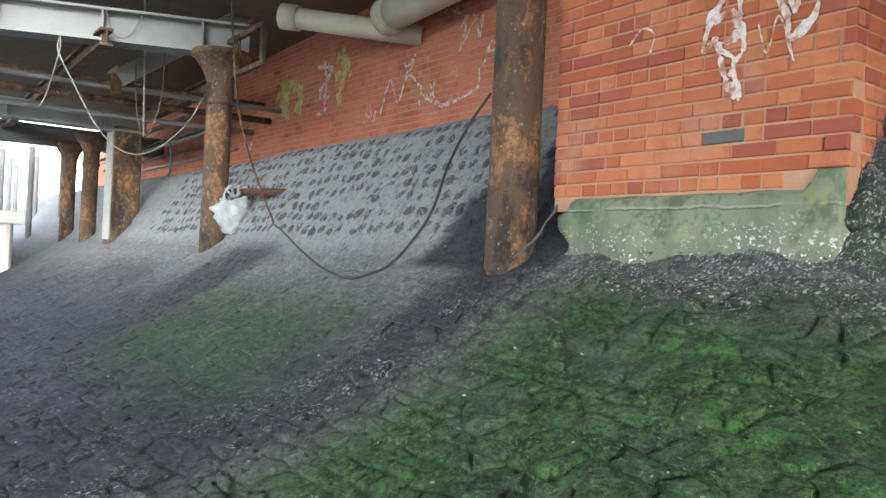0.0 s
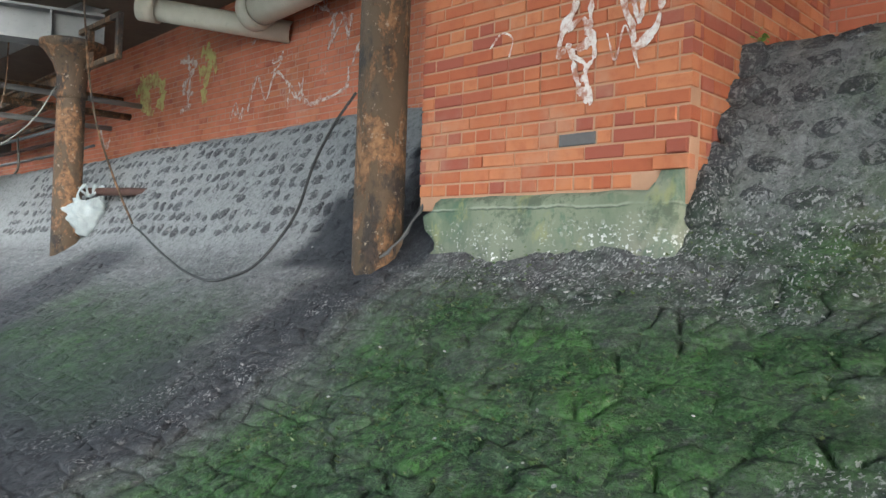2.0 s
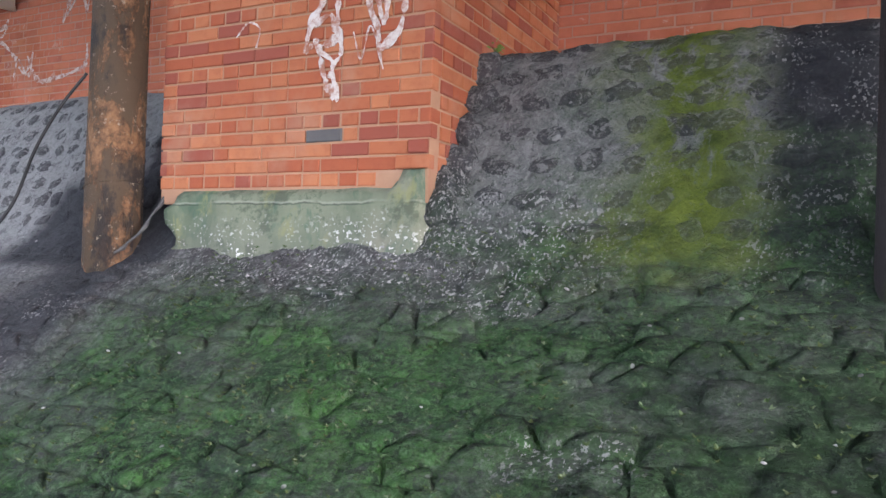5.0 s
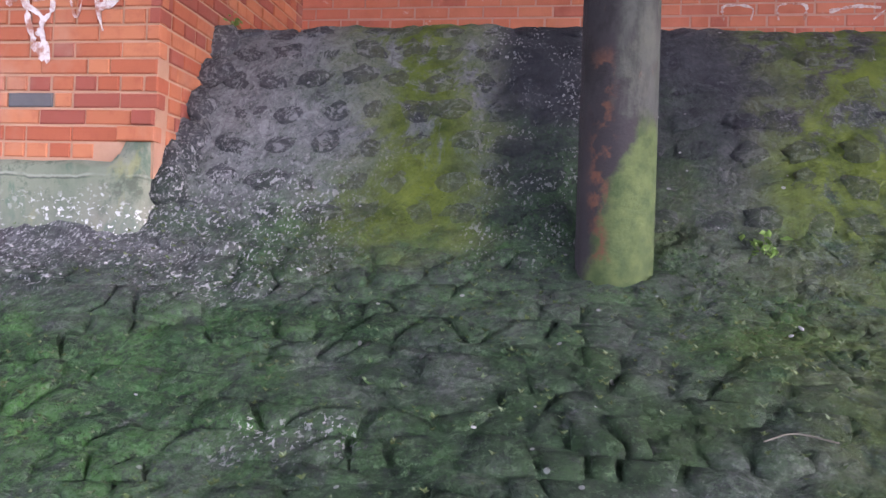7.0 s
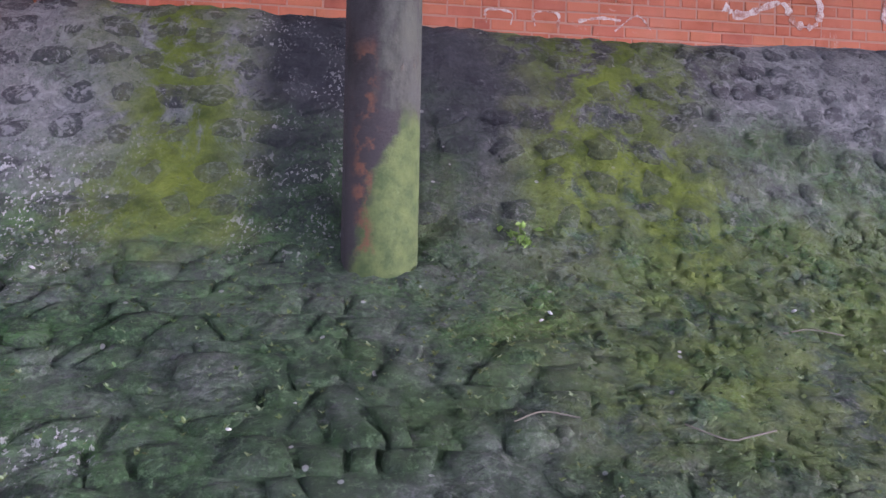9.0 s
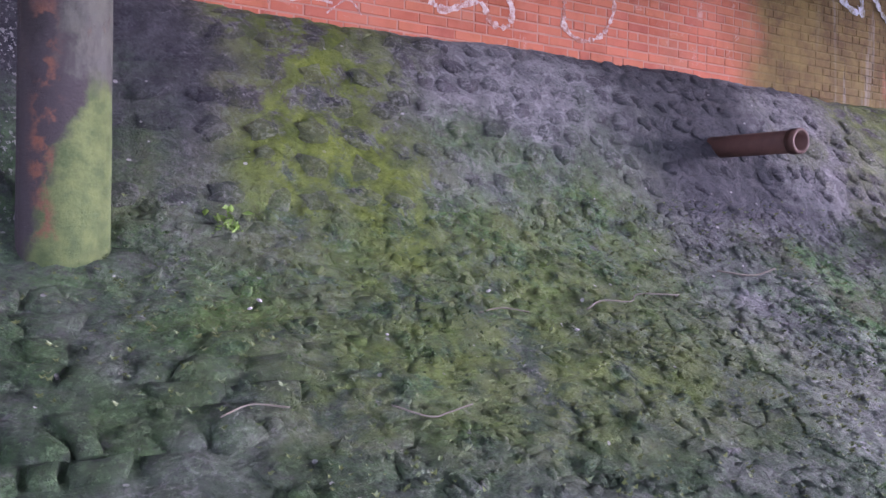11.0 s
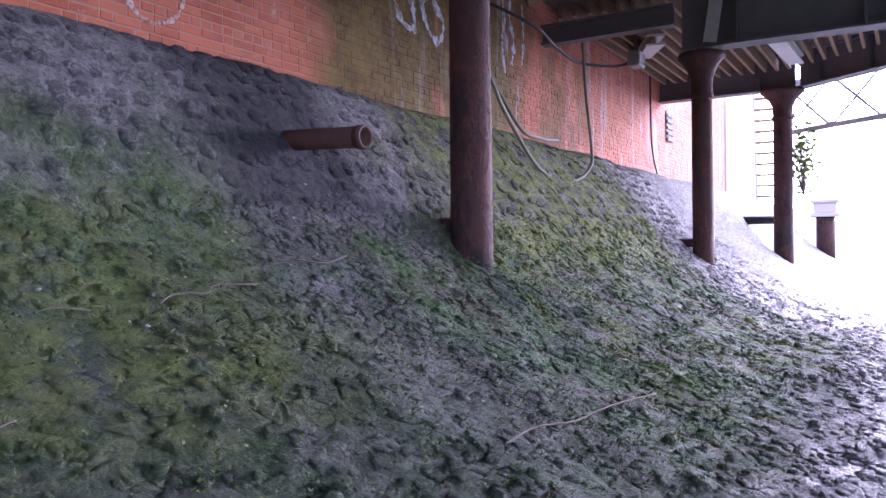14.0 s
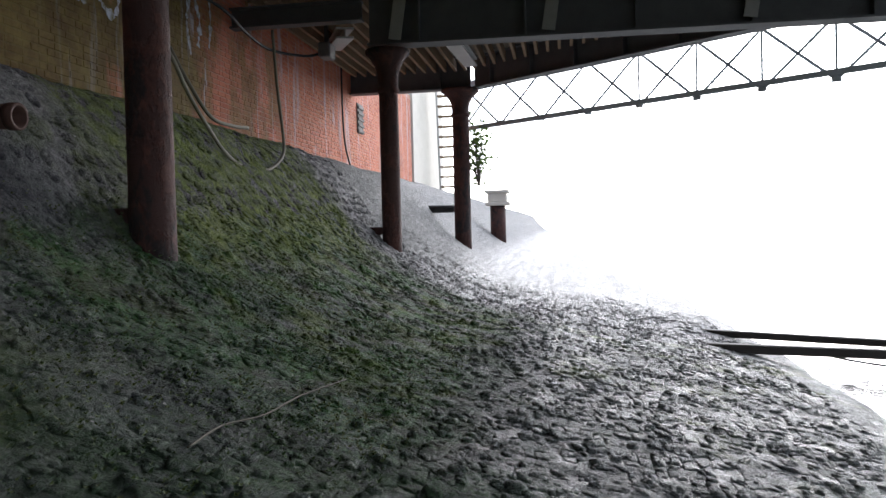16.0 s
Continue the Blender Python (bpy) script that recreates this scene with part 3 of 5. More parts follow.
# concrete footing under the pier, rough cast
def footing():
    bm = bmesh.new()
    nx, nz = 48, 16
    grid = []
    for i in range(nx + 1):
        u = i / nx
        col = []
        for j in range(nz + 1):
            broken = 0.10 + 0.05 * math.sin(j * 0.9) + 0.12 * max(0.0, 1 - j / 6) + 0.035 * noise.noise(Vector((0.3, j * 0.8, 2)))
            x = PIER_X0 + 0.02 + broken * (1 - u) ** 2 + (PIER_X1 - PIER_X0 - 0.01) * u
            rise = 0.13 * max(0.0, min(1.0, (x - PIER_X1 + 0.19) / 0.06)) if j == nz else 0.0
            z = EYE - 0.25 + 0.63 * j / nz + rise
            y = PIER_Y - 0.035 - 0.05 * (1 - j / nz) + 0.03 * noise.noise(Vector((x * 3, z * 3, 1))) + 0.012 * noise.noise(Vector((x * 11, z * 11, 4)))
            if j == nz:
                y = PIER_Y + 0.02
            if i in (0, nx):
                y += 0.25
            col.append(bm.verts.new((x + 0.03 * noise.noise(Vector((x, z * 4, 9))) * (i in (0, nx)), y, z + (0.012 * noise.noise(Vector((x * 4, 7, 0))) if j >= nz - 1 else 0))))
        grid.append(col)
    for i in range(nx):
        for j in range(nz):
            bm.faces.new((grid[i][j], grid[i + 1][j], grid[i + 1][j + 1], grid[i][j + 1]))
    back = bmesh.ops.extrude_face_region(bm, geom=bm.faces[:])
    bmesh.ops.translate(bm, verts=[v for v in back["geom"] if isinstance(v, bmesh.types.BMVert)], vec=(0, 0.5, 0))
    bmesh.ops.recalc_face_normals(bm, faces=bm.faces[:])
    return bm


M_GREY_MORTAR = plain("grey_mortar", (0.06, 0.06, 0.063), (0.125, 0.12, 0.118), 0.9, 0.0, 14.0, 0.6)
fillet = [(-3.49 - 0.13 * k / 7 + 0.012 * math.sin(2.3 * k), 3.33 - 0.24 * k / 7, EYE + 0.37 - 0.36 * k / 7 - 0.05 * math.sin(math.pi * k / 7)) for k in range(8)]
smooth(link("mortar_fillet", tube(fillet, lambda u: 0.009 + 0.004 * math.sin(17 * u), 8), M_GREY_MORTAR, pier, "pale ridge of mortar between pier and column"))
foot = smooth(link("footing", footing(), M_CONC, pier, "algae-stained concrete footing"))

# ---- columns ----
def column(name, label, at, radius, z1, material, flare=True, group="cast-iron columns under the deck", z0=-0.5):
    x, y, z = at
    ob = thing("iron_column", label, "column", group, at=(x, y, z))
    h = z1 - z
    prof = [(radius * 1.0, z0), (radius, 0.3), (radius * 0.99, h * 0.5), (radius * 0.97, h - 0.55)]
    part("shaft", lathe(prof + [(radius * 0.97, h - 0.02)], 28, 0.004, x), material, ob)
    smooth(ob.children[0])
    if flare:
        cap = lathe([(radius * 0.98, h - 0.62), (radius * 1.12, h - 0.60), (radius * 1.12, h - 0.55), (radius * 1.0, h - 0.53), (radius * 1.05, h - 0.35), (radius * 1.35, h - 0.22), (radius * 1.95, h - 0.09), (radius * 2.25, h - 0.06), (radius * 2.25, h)], 28)
        smooth(part("capital", cap, material, ob))
    return ob


COLS = [("rust-brown cast-iron column beside the brick pier", -3.77, 3.2, EYE + 0.03, 0.158, 4.0, M_COL_RUST),
        ("flaking iron column with yellow-green moss at its foot", 0.2, 3.2, EYE - 0.03, 0.148, 4.0, M_COL_MOSS),
        ("dark red-brown iron column standing on the mossy bank", 4.95, 2.97, EYE - 0.15, 0.15, 3.7, M_COL_RED),
        ("dark iron column with a flared capital under the girder", 11.07, 2.74, EYE - 0.30, 0.14, 3.9, M_COL_RED),
        ("dark iron column at the edge of the deck", 17.5, 2.55, EYE - 0.26, 0.19, 4.45, M_COL_RED),
        ("rust-brown iron column with a bracket capital", -9.0, 3.2, EYE + 0.03, 0.15, 3.595, M_COL_RUST),
        ("dark iron column in the shade of the deck", -15.6, 3.2, EYE + 0.1, 0.14, 3.3, M_COL_RUST),
        ("dark iron column in the shade of the deck", -17.6, 3.2, EYE + 0.1, 0.14, 3.3, M_COL_RUST)]
columns = [column("c", l, (x, y, z), r, top, m) for l, x, y, z, r, top, m in COLS]
for c in (columns[2], columns[3]):
    part("tie", box(-0.05, 0.05, 0.08, 0.75, 0.20, 0.31, 0.012), M_COL_RED, c, "rusty iron tie into the bank")
M_WHITE_PIER = plain("mottled_white", (0.26, 0.24, 0.22), (0.50, 0.48, 0.46), 0.8, 0.0, 6.0, 0.5)
block = thing("square_pier", "square masonry pier with one white side", "pier", at=(-13.6, 3.3, EYE - 0.4))
part("shaft", box(-0.22, 0.22, -0.22, 0.22, 0, 2.25, 0.02), M_COL_RUST, block)
part("white_face", box(-0.2, 0.2, -0.245, -0.222, 0.4, 2.2, 0.004), M_WHITE_PIER, block, "mottled white face")
stub = thing("iron_post", "short dark iron post standing on the pale bank", "post", at=(26.2, 2.5, EYE - 0.3))
smooth(part("shaft", lathe([(0.26, -0.5), (0.26, 1.0)], 18, 0.01), M_COL_RED, stub))


# ---- deck, girders ----
def girder(label, p0, p1, depth, width, material, group="deck girders", stiff=0):
    ob = thing("steel_girder", label, "girder", group, at=p0)
    d = Vector(p1) - Vector(p0)
    beam = part("beam", i_beam((0, 0, 0), d, depth, width), material, ob)
    side = Vector((0, 0, 1)).cross(d).normalized()
    for k in range(stiff):
        c = d * ((k + 0.5) / stiff)
        a = math.atan2(d.y, d.x)
        part("stiffener", box(-0.012, 0.012, -width / 2 + 0.01, width / 2 - 0.01, 0.032, depth - 0.032, 0, Matrix.Translation(c) @ Matrix.Rotation(a, 4, "Z")), material, beam)
    return ob


girder("grey riveted steel girder crossing over the bank", (-9.05, 3.55, 3.60), (-12.6, -5.5, 3.60), 0.38, 0.30, M_STEEL, stiff=9)
girder("grey steel girder under the deck", (-13.5, 3.6, 3.12), (-13.5, -6, 3.12), 0.3, 0.3, M_STEEL, stiff=7)
girder("grey steel girder under the deck", (-17.6, 5.1, 3.2), (-17.6, -6, 3.2), 0.4, 0.3, M_STEEL_DARK, stiff=5)
girder("grey steel girder over the brick pier", (-3.77, 3.3, 4.0), (-3.77, 0.4, 4.0), 0.46, 0.30, M_STEEL, stiff=2)
girder("steel girder under the deck", (0.2, 5.1, 4.0), (0.2, -3.5, 4.0), 0.46, 0.30, M_STEEL_DARK, stiff=2)
girder("steel girder under the deck", (4.95, 5.1, 3.75), (4.95, -3.5, 3.75), 0.46, 0.30, M_STEEL_DARK, stiff=2)
main_girder = girder("dark steel girder with pale stiffeners", (11.07, 3.0, 3.96), (11.07, -6, 3.9), 1.12, 0.32, M_STEEL_DARK, stiff=6)
M_PALE_PLATE = plain("chalky_grey_paint", (0.30, 0.29, 0.27), (0.46, 0.45, 0.42), 0.8, 0.0, 7.0, 0.3)
for y, z, h in ((0.44, 0.05, 0.62), (-2.2, 0.05, 0.62), (2.6, 0.05, 0.62)):
    part("plate", box(-0.014, 0.0, -0.09, 0.09, z, z + h, 0.004, Matrix.Translation((-0.17, y - 3.0, 0)) @ Matrix.Rotation(radians(9), 4, "X")), M_PALE_PLATE, main_girder, "pale chalky stiffener plate")
girder("dark steel beam from the wall to the column", (11.07, 5.1, 4.35), (11.07, 3.1, 4.35), 0.3, 0.2, M_STEEL_DARK)
girder("dark steel beam from the wall to the last column", (17.5, 5.1, 4.45), (17.5, 2.3, 4.45), 0.72, 0.3, M_STEEL_DARK, stiff=2)
girder("dark skewed edge beam of the deck", (17.5, 2.2, 4.45), (11.2, -5.9, 4.45), 0.7, 0.3, M_STEEL_DARK, stiff=9)


def deck():
    bm = bmesh.new()
    # Outline set for light: unseen middle reaches out as shade, west edge cut back.
    pts = [(-19.5, 5.6), (17.6, 5.6), (17.6, 2.4), (11.0, -6.2), (9.0, -6.2), (9.0, -8.0), (-4.4, -8.0), (-4.4, 1.5), (-8.4, 1.5), (-8.4, -0.6), (-19.5, -0.6)]
    lo = [bm.verts.new((x, y, 4.55 + 0.024 * (x + 9))) for x, y in pts]
    hi = [bm.verts.new((x, y, 4.85 + 0.024 * (x + 9))) for x, y in pts]
    bm.faces.new(lo)
    bm.faces.new(hi[::-1])
    for i in range(len(pts)):
        j = (i + 1) % len(pts)
        bm.faces.new((lo[i], hi[i], hi[j], lo[j]))
    bmesh.ops.recalc_face_normals(bm, faces=bm.faces[:])
    return bm


deck_ob = tagged(link("ceiling", deck(), M_DECK), "underside of a timber deck on steel girders, its unseen middle added for shade", "deck", kind="structure")
# joists between the girders
for k in range(46):
    y = 4.9 - 0.23 * k
    x1 = 17.4 if y > 2.4 else 17.4 - (2.4 - y) * 0.76
    if x1 < 11.4:
        break
    j = thing("deck_joist", "weathered timber joist under the deck boards", "joist", "deck joists", at=(11.07, y, 4.78))
    part("timber", box(0.2, x1 - 11.07 - 0.2, -0.03, 0.03, 0.02, 0.235, 0.004), M_WOOD, j)


# ---- materials of the small things ----
M_SOIL_PIPE = plain("stained_cream_pipe", (0.50, 0.46, 0.37), (0.74, 0.70, 0.60), 0.5, 0.0, 6.0, 0.2)
M_RUST_PIPE = plain("rust_red_iron", (0.038, 0.018, 0.014), (0.10, 0.046, 0.033), 0.75, 0.0, 14.0, 0.5)
M_BLACK = plain("black_rubber", (0.012, 0.012, 0.013), (0.03, 0.03, 0.03), 0.55, 0.0, 20.0, 0.1)
M_ROPE = plain("grey_rope", (0.13, 0.125, 0.11), (0.26, 0.25, 0.22), 0.85, 0.0, 40.0, 0.5)
M_HOSE = plain("faded_hose", (0.15, 0.14, 0.10), (0.27, 0.25, 0.19), 0.6, 0.0, 9.0, 0.2)
M_BAG = plain("thin_white_plastic", (0.16, 0.19, 0.195), (0.50, 0.53, 0.53), 0.35, 0.0, 8.0, 1.0)
M_GRAF_W = Nodes("white_spray_paint")
M_GRAF_W = M_GRAF_W.done(M_GRAF_W.mix(M_GRAF_W.step(M_GRAF_W.noise(15.0, 7, 0.75), 0.38, 0.6), (0.36, 0.15, 0.10), (0.66, 0.60, 0.58)), 0.85)
M_CHIP = plain("white_chip", (0.26, 0.25, 0.245), (0.46, 0.45, 0.44), 0.7, 0.0, 22.0, 0.2)
M_GRAF_Y = Nodes("yellow_green_spray_paint")
M_GRAF_Y = M_GRAF_Y.done(M_GRAF_Y.mix(M_GRAF_Y.step(M_GRAF_Y.noise(6.0, 7, 0.75), 0.36, 0.6), (0.36, 0.16, 0.09), (0.50, 0.48, 0.18)), 0.85)
M_LEAF = plain("weed_leaf", (0.09, 0.17, 0.03), (0.20, 0.30, 0.06), 0.6, 0.0, 12.0, 0.1)
M_TWIG = plain("bleached_twig", (0.075, 0.068, 0.052), (0.16, 0.145, 0.115), 0.85, 0.0, 20.0, 0.4)
M_RENDER = plain("cream_render", (0.55, 0.52, 0.45), (0.70, 0.67, 0.60), 0.85, 0.0, 3.0, 0.3)
M_ORANGE = plain("orange_brown_iron", (0.13, 0.07, 0.02), (0.22, 0.12, 0.03), 0.7, 0.0, 9.0, 0.4)
M_FACADE = plain("pale_concrete", (0.42, 0.42, 0.41), (0.56, 0.55, 0.53), 0.85, 0.0, 2.0, 0.3)
M_PAVE_DARK = plain("tarred_timber", (0.035, 0.03, 0.028), (0.075, 0.065, 0.055), 0.75, 0.0, 5.0, 0.5)


def curve_pts(pts, n=8):
    """A smooth line through the points."""
    p = [Vector(q) for q in pts]
    p = [2 * p[0] - p[1]] + p + [2 * p[-1] - p[-2]]
    out = []
    for i in range(1, len(p) - 2):
        for k in range(n):
            t = k / n
            a, b, c, d = p[i - 1:i + 3]
            out.append(0.5 * ((2 * b) + (c - a) * t + (2 * a - 5 * b + 4 * c - d) * t * t + (3 * b - a - 3 * c + d) * t ** 3))
    out.append(p[-2])
    return out


def line(name, label, category, pts, radius, material, group="", sides=7):
    ob = smooth(link(name, tube(curve_pts(pts), radius, sides), material))
    return tagged(ob, label, category, group)


def strokes(name, label, lines, width, y, material, dashes=0.0, seed=1):
    """Brush strokes of paint on an upright wall at y, a little proud of it, each a part. Lines hold x, z pairs."""
    rnd = random.Random(seed)
    ob = thing(name, label, "graffiti", at=(lines[0][0][0], y, lines[0][0][1]))
    for pts in lines:
        bm = bmesh.new()
        c = curve_pts([(x - ob.location.x, 0, z - ob.location.z) for x, z in pts], 9)
        rim = []
        for k, a in enumerate(c):
            d = (c[min(k + 1, len(c) - 1)] - c[max(k - 1, 0)]).normalized()
            w = width * (0.22 + 0.75 * abs(noise.noise(Vector((a.x * 9 + seed, 0, a.z * 9)))) + rnd.uniform(-0.1, 0.1))
            w = width * 0.05 if rnd.random() < dashes * 0.5 else max(w, width * 0.08)
            s = Vector((-d.z, 0, d.x)) * w
            y0 = -0.0005 * rnd.random()
            rim.append((bm.verts.new((a.x - s.x, y0, a.z - s.z)), bm.verts.new((a.x + s.x, y0, a.z + s.z))))
        for p, q in zip(rim, rim[1:]):
            bm.faces.new((p[0], q[0], q[1], p[1]))
        back = bmesh.ops.extrude_face_region(bm, geom=bm.faces[:])
        bmesh.ops.translate(bm, verts=[v for v in back["geom"] if isinstance(v, bmesh.types.BMVert)], vec=(0, 0.003, 0))
        bmesh.ops.recalc_face_normals(bm, faces=bm.faces[:])
        part("stroke", bm, material, ob)
    return ob


# ---- graffiti ----
strokes("graffiti", "dripping white paint scrawl on the brick pier",
        [[(-2.40, 2.95), (-2.41, 2.69), (-2.48, 2.57), (-2.51, 2.43), (-2.44, 2.47), (-2.40, 2.32), (-2.35, 2.21), (-2.31, 2.18), (-2.34, 2.33), (-2.29, 2.41), (-2.32, 2.62), (-2.28, 2.9)],
         [(-2.46, 2.56), (-2.36, 2.60), (-2.33, 2.48), (-2.45, 2.44)], [(-2.42, 2.42), (-2.34, 2.36), (-2.36, 2.28)],
         [(-2.16, 2.95), (-2.13, 2.63), (-2.08, 2.51), (-2.06, 2.41), (-1.99, 2.45), (-1.94, 2.53), (-1.9, 2.85)], [(-2.10, 2.72), (-2.04, 2.52), (-2.02, 2.80)], [(-1.84, 2.9), (-1.82, 2.70), (-1.80, 2.66)]],
        0.045, PIER_Y - 0.006, M_GRAF_W, 0.18)
strokes("graffiti", "thin faded white scrawl on the brick pier",
        [[(-2.98, 2.55), (-2.9, 2.62), (-2.82, 2.58), (-2.84, 2.48)], [(-2.22, 2.5), (-2.17, 2.36), (-2.12, 2.52), (-2.04, 2.3)]], 0.012, PIER_Y - 0.006, M_GRAF_W, 0.3)
strokes("graffiti", "thin white scrawl on the red-washed wall",
        [[(-7.43, 3.32), (-7.25, 3.06), (-6.98, 3.06), (-6.68, 3.11), (-6.54, 3.18), (-6.53, 3.36)], [(-8.5, 3.1), (-8.3, 3.5), (-8.1, 3.2), (-7.9, 3.5), (-7.6, 3.3)], [(-6.9, 3.6), (-6.8, 3.9), (-7.0, 4.1)]],
        0.05, WALL_Y - 0.006, M_GRAF_W, 0.3)
strokes("graffiti", "faded white and pink letters sprayed on the wall",
        [[(-10.1, 4.1), (-10.0, 3.7), (-10.05, 3.38)], [(-10.3, 4.0), (-9.85, 3.9), (-10.2, 3.6), (-9.9, 3.5)], [(-10.25, 3.29), (-9.95, 3.35)], [(-13.0, 3.3), (-12.8, 3.0), (-12.6, 3.1)]], 0.10, WALL_Y - 0.006, M_GRAF_W, 0.3)
strokes("graffiti", "faded yellow-green letters sprayed on the wall",
        [[(-11.5, 4.0), (-11.2, 3.36)], [(-11.0, 3.95), (-11.5, 3.6), (-11.1, 3.35)], [(-11.7, 3.7), (-11.3, 3.9), (-10.8, 3.7), (-10.9, 3.4)], [(-9.7, 4.05), (-9.45, 3.94), (-9.6, 3.5), (-9.58, 3.33)], [(-9.75, 3.75), (-9.3, 3.85)]],
        0.21, WALL_Y - 0.006, M_GRAF_Y, 0.3, 4)
strokes("graffiti", "many thin faded scribbles on the red-washed wall",
        [[(-8.9 + 0.42 * k + 0.1 * math.sin(7 * k + i), 3.02 + 0.19 * ((k * 5) % 7) + 0.11 * math.sin(i * 2.1 + k)), (-8.78 + 0.42 * k + 0.09 * math.sin(3 * k + i), 3.10 + 0.19 * ((k * 5) % 7) + 0.14 * math.cos(i * 1.7 + k)), (-8.66 + 0.42 * k, 3.0 + 0.19 * ((k * 5) % 7) + 0.1 * math.sin(k + i)), (-8.6 + 0.42 * k, 3.16 + 0.19 * ((k * 5) % 7))]
         for k in range(7) for i in range(2)], 0.035, WALL_Y - 0.006, M_GRAF_W, 0.35, 7)
strokes("graffiti", "white tally strokes chalked on the brick wall",
        [[(0.94, 2.88), (0.94, 2.97), (1.10, 2.96), (1.10, 2.88)], [(1.26, 2.88), (1.26, 2.97), (1.41, 2.97), (1.41, 2.88)], [(1.55, 2.93), (1.70, 2.96), (1.84, 2.95)], [(1.80, 2.88), (1.95, 2.99), (2.05, 2.9)]], 0.02, WALL_Y - 0.006, M_GRAF_W, 0.15)
strokes("graffiti", "pale pink and white loops painted on the brick wall",
        [[(3.74, 3.35), (3.74, 3.2), (3.75, 3.07), (3.91, 2.99), (4.11, 3.06), (4.23, 3.25), (4.24, 3.45)], [(2.56, 3.09), (2.69, 3.04), (2.97, 3.14), (3.07, 3.01), (3.22, 3.0), (3.25, 3.16), (3.1, 3.3)]],
        0.055, WALL_Y - 0.006, M_GRAF_W, 0.2)

M_GRAF_B = Nodes("pale_blue_spray_paint")
M_GRAF_B = M_GRAF_B.done(M_GRAF_B.mix(M_GRAF_B.step(M_GRAF_B.noise(9.0, 7, 0.75), 0.36, 0.6), (0.22, 0.19, 0.10), (0.60, 0.63, 0.72)), 0.85)
strokes("graffiti", "pale blue-white letters with runs on the mossy wall",
        [[(7.0, 4.6), (7.05, 4.1), (7.2, 3.82), (7.45, 3.78), (7.4, 4.1), (7.2, 4.3), (7.3, 4.65)], [(7.55, 4.7), (7.6, 4.2), (7.75, 3.85), (8.0, 3.74), (8.1, 4.0), (7.9, 4.2), (8.0, 4.6)], [(7.3, 4.4), (7.65, 4.15), (7.9, 4.45)]],
        0.11, WALL_Y - 0.006, M_GRAF_B, 0.25, 12)
strokes("graffiti", "pale lime-white runs down the mossy wall",
        [[(9.65, 4.9), (9.72, 4.45), (9.66, 4.1), (9.75, 3.7)], [(9.95, 4.9), (9.9, 4.5), (10.02, 4.2), (9.96, 3.85)], [(10.3, 4.8), (10.35, 4.3), (10.28, 3.9)]],
        0.10, WALL_Y - 0.006, M_GRAF_B, 0.35, 13)

# ---- pipes ----
out = thing("outfall_pipe", "short rusty iron outfall pipe sticking out of the bank", "pipe", at=(3.74, 3.75, 1.985))
smooth(part("tube", hollow((0, 0.25, 0.01), (0.01, -0.75, -0.035), 0.064, 0.012), M_RUST_PIPE, out))
smooth(part("rim", hollow((0.0095, -0.70, -0.033), (0.0102, -0.752, -0.035), 0.071, 0.018), M_RUST_PIPE, out.children[0], "worn orange-brown rim"))
far_pipe = thing("outfall_pipe", "dark iron pipe sticking out of the pale bank", "pipe", at=(17.9, 3.7, 1.77))
smooth(part("tube", hollow((0, 0.3, 0), (0, -1.0, 0.0), 0.09, 0.015), M_BLACK, far_pipe))
soil = thing("drain_pipe", "cream drain pipe with an open end under the deck", "pipe", at=(-8.0, 4.85, 3.95))
smooth(part("tube", hollow((0.35, 0.28, -0.02), (-0.95, -0.85, 0.24), 0.13, 0.018), M_SOIL_PIPE, soil))
smooth(part("collar", hollow((-0.85, -0.763, 0.22), (-1.02, -0.91, 0.254), 0.158, 0.035), M_SOIL_PIPE, soil.children[0], "thick pipe collar"))
soil2 = thing("drain_pipe", "wide white drain pipe with scrawled marks", "pipe", at=(-7.3, 4.75, 4.12))
smooth(part("tube", hollow((-0.42, -0.05, -0.02), (1.6, 0.0, 0.12), 0.19, 0.02, 24), M_SOIL_PIPE, soil2))
smooth(part("collar", hollow((-0.52, -0.05, -0.025), (-0.34, -0.05, -0.015), 0.22, 0.04, 24), M_SOIL_PIPE, soil2.children[0], "thick pipe collar"))
for i, (z, y, r) in enumerate(((3.42, 4.7, 0.045), (3.28, 4.6, 0.03), (3.16, 4.85, 0.035), (3.58, 4.4, 0.05), (3.02, 5.07, 0.025))):
    line("service_pipe", "rusty service pipe hung along the wall under the deck", "pipe", [(-13.2, y, z + 0.03), (-15, y, z), (-22, y, z)], r, (M_COL_RUST, M_STEEL, M_RUST_PIPE)[i % 3], "service pipes", 8)
for i, (x, z) in enumerate(((-11.5, 3.45), (-11.9, 3.33), (-12.6, 3.22), (-12.2, 3.62))):
    line("service_pipe", "grey service pipe hung crosswise under the deck", "pipe", [(x, 5.12, z + 0.06), (x, 1.0, z), (x, -4, z)], 0.04 + 0.012 * (i % 2), (M_STEEL, M_COL_RUST)[i % 2], "service pipes", 8)
line("scaffold_pole", "rusty scaffold pole fixed between column and bank", "pole", [(-9.4, 3.45, 2.0), (-8.4, 3.52, 1.97), (-7.7, 3.72, 1.95)], 0.045, M_RUST_PIPE, sides=10)
brace = girder("pale steel brace slanting up to the deck", (-10.5, 2.5, 3.32), (-10.5, 4.4, 4.7), 0.22, 0.16, M_STEEL, "deck girders")
girder("timber-brown beam along the deck edge", (-11.4, 4.2, 3.75), (-22, 4.2, 3.6), 0.22, 0.16, M_COL_RUST, "deck girders")
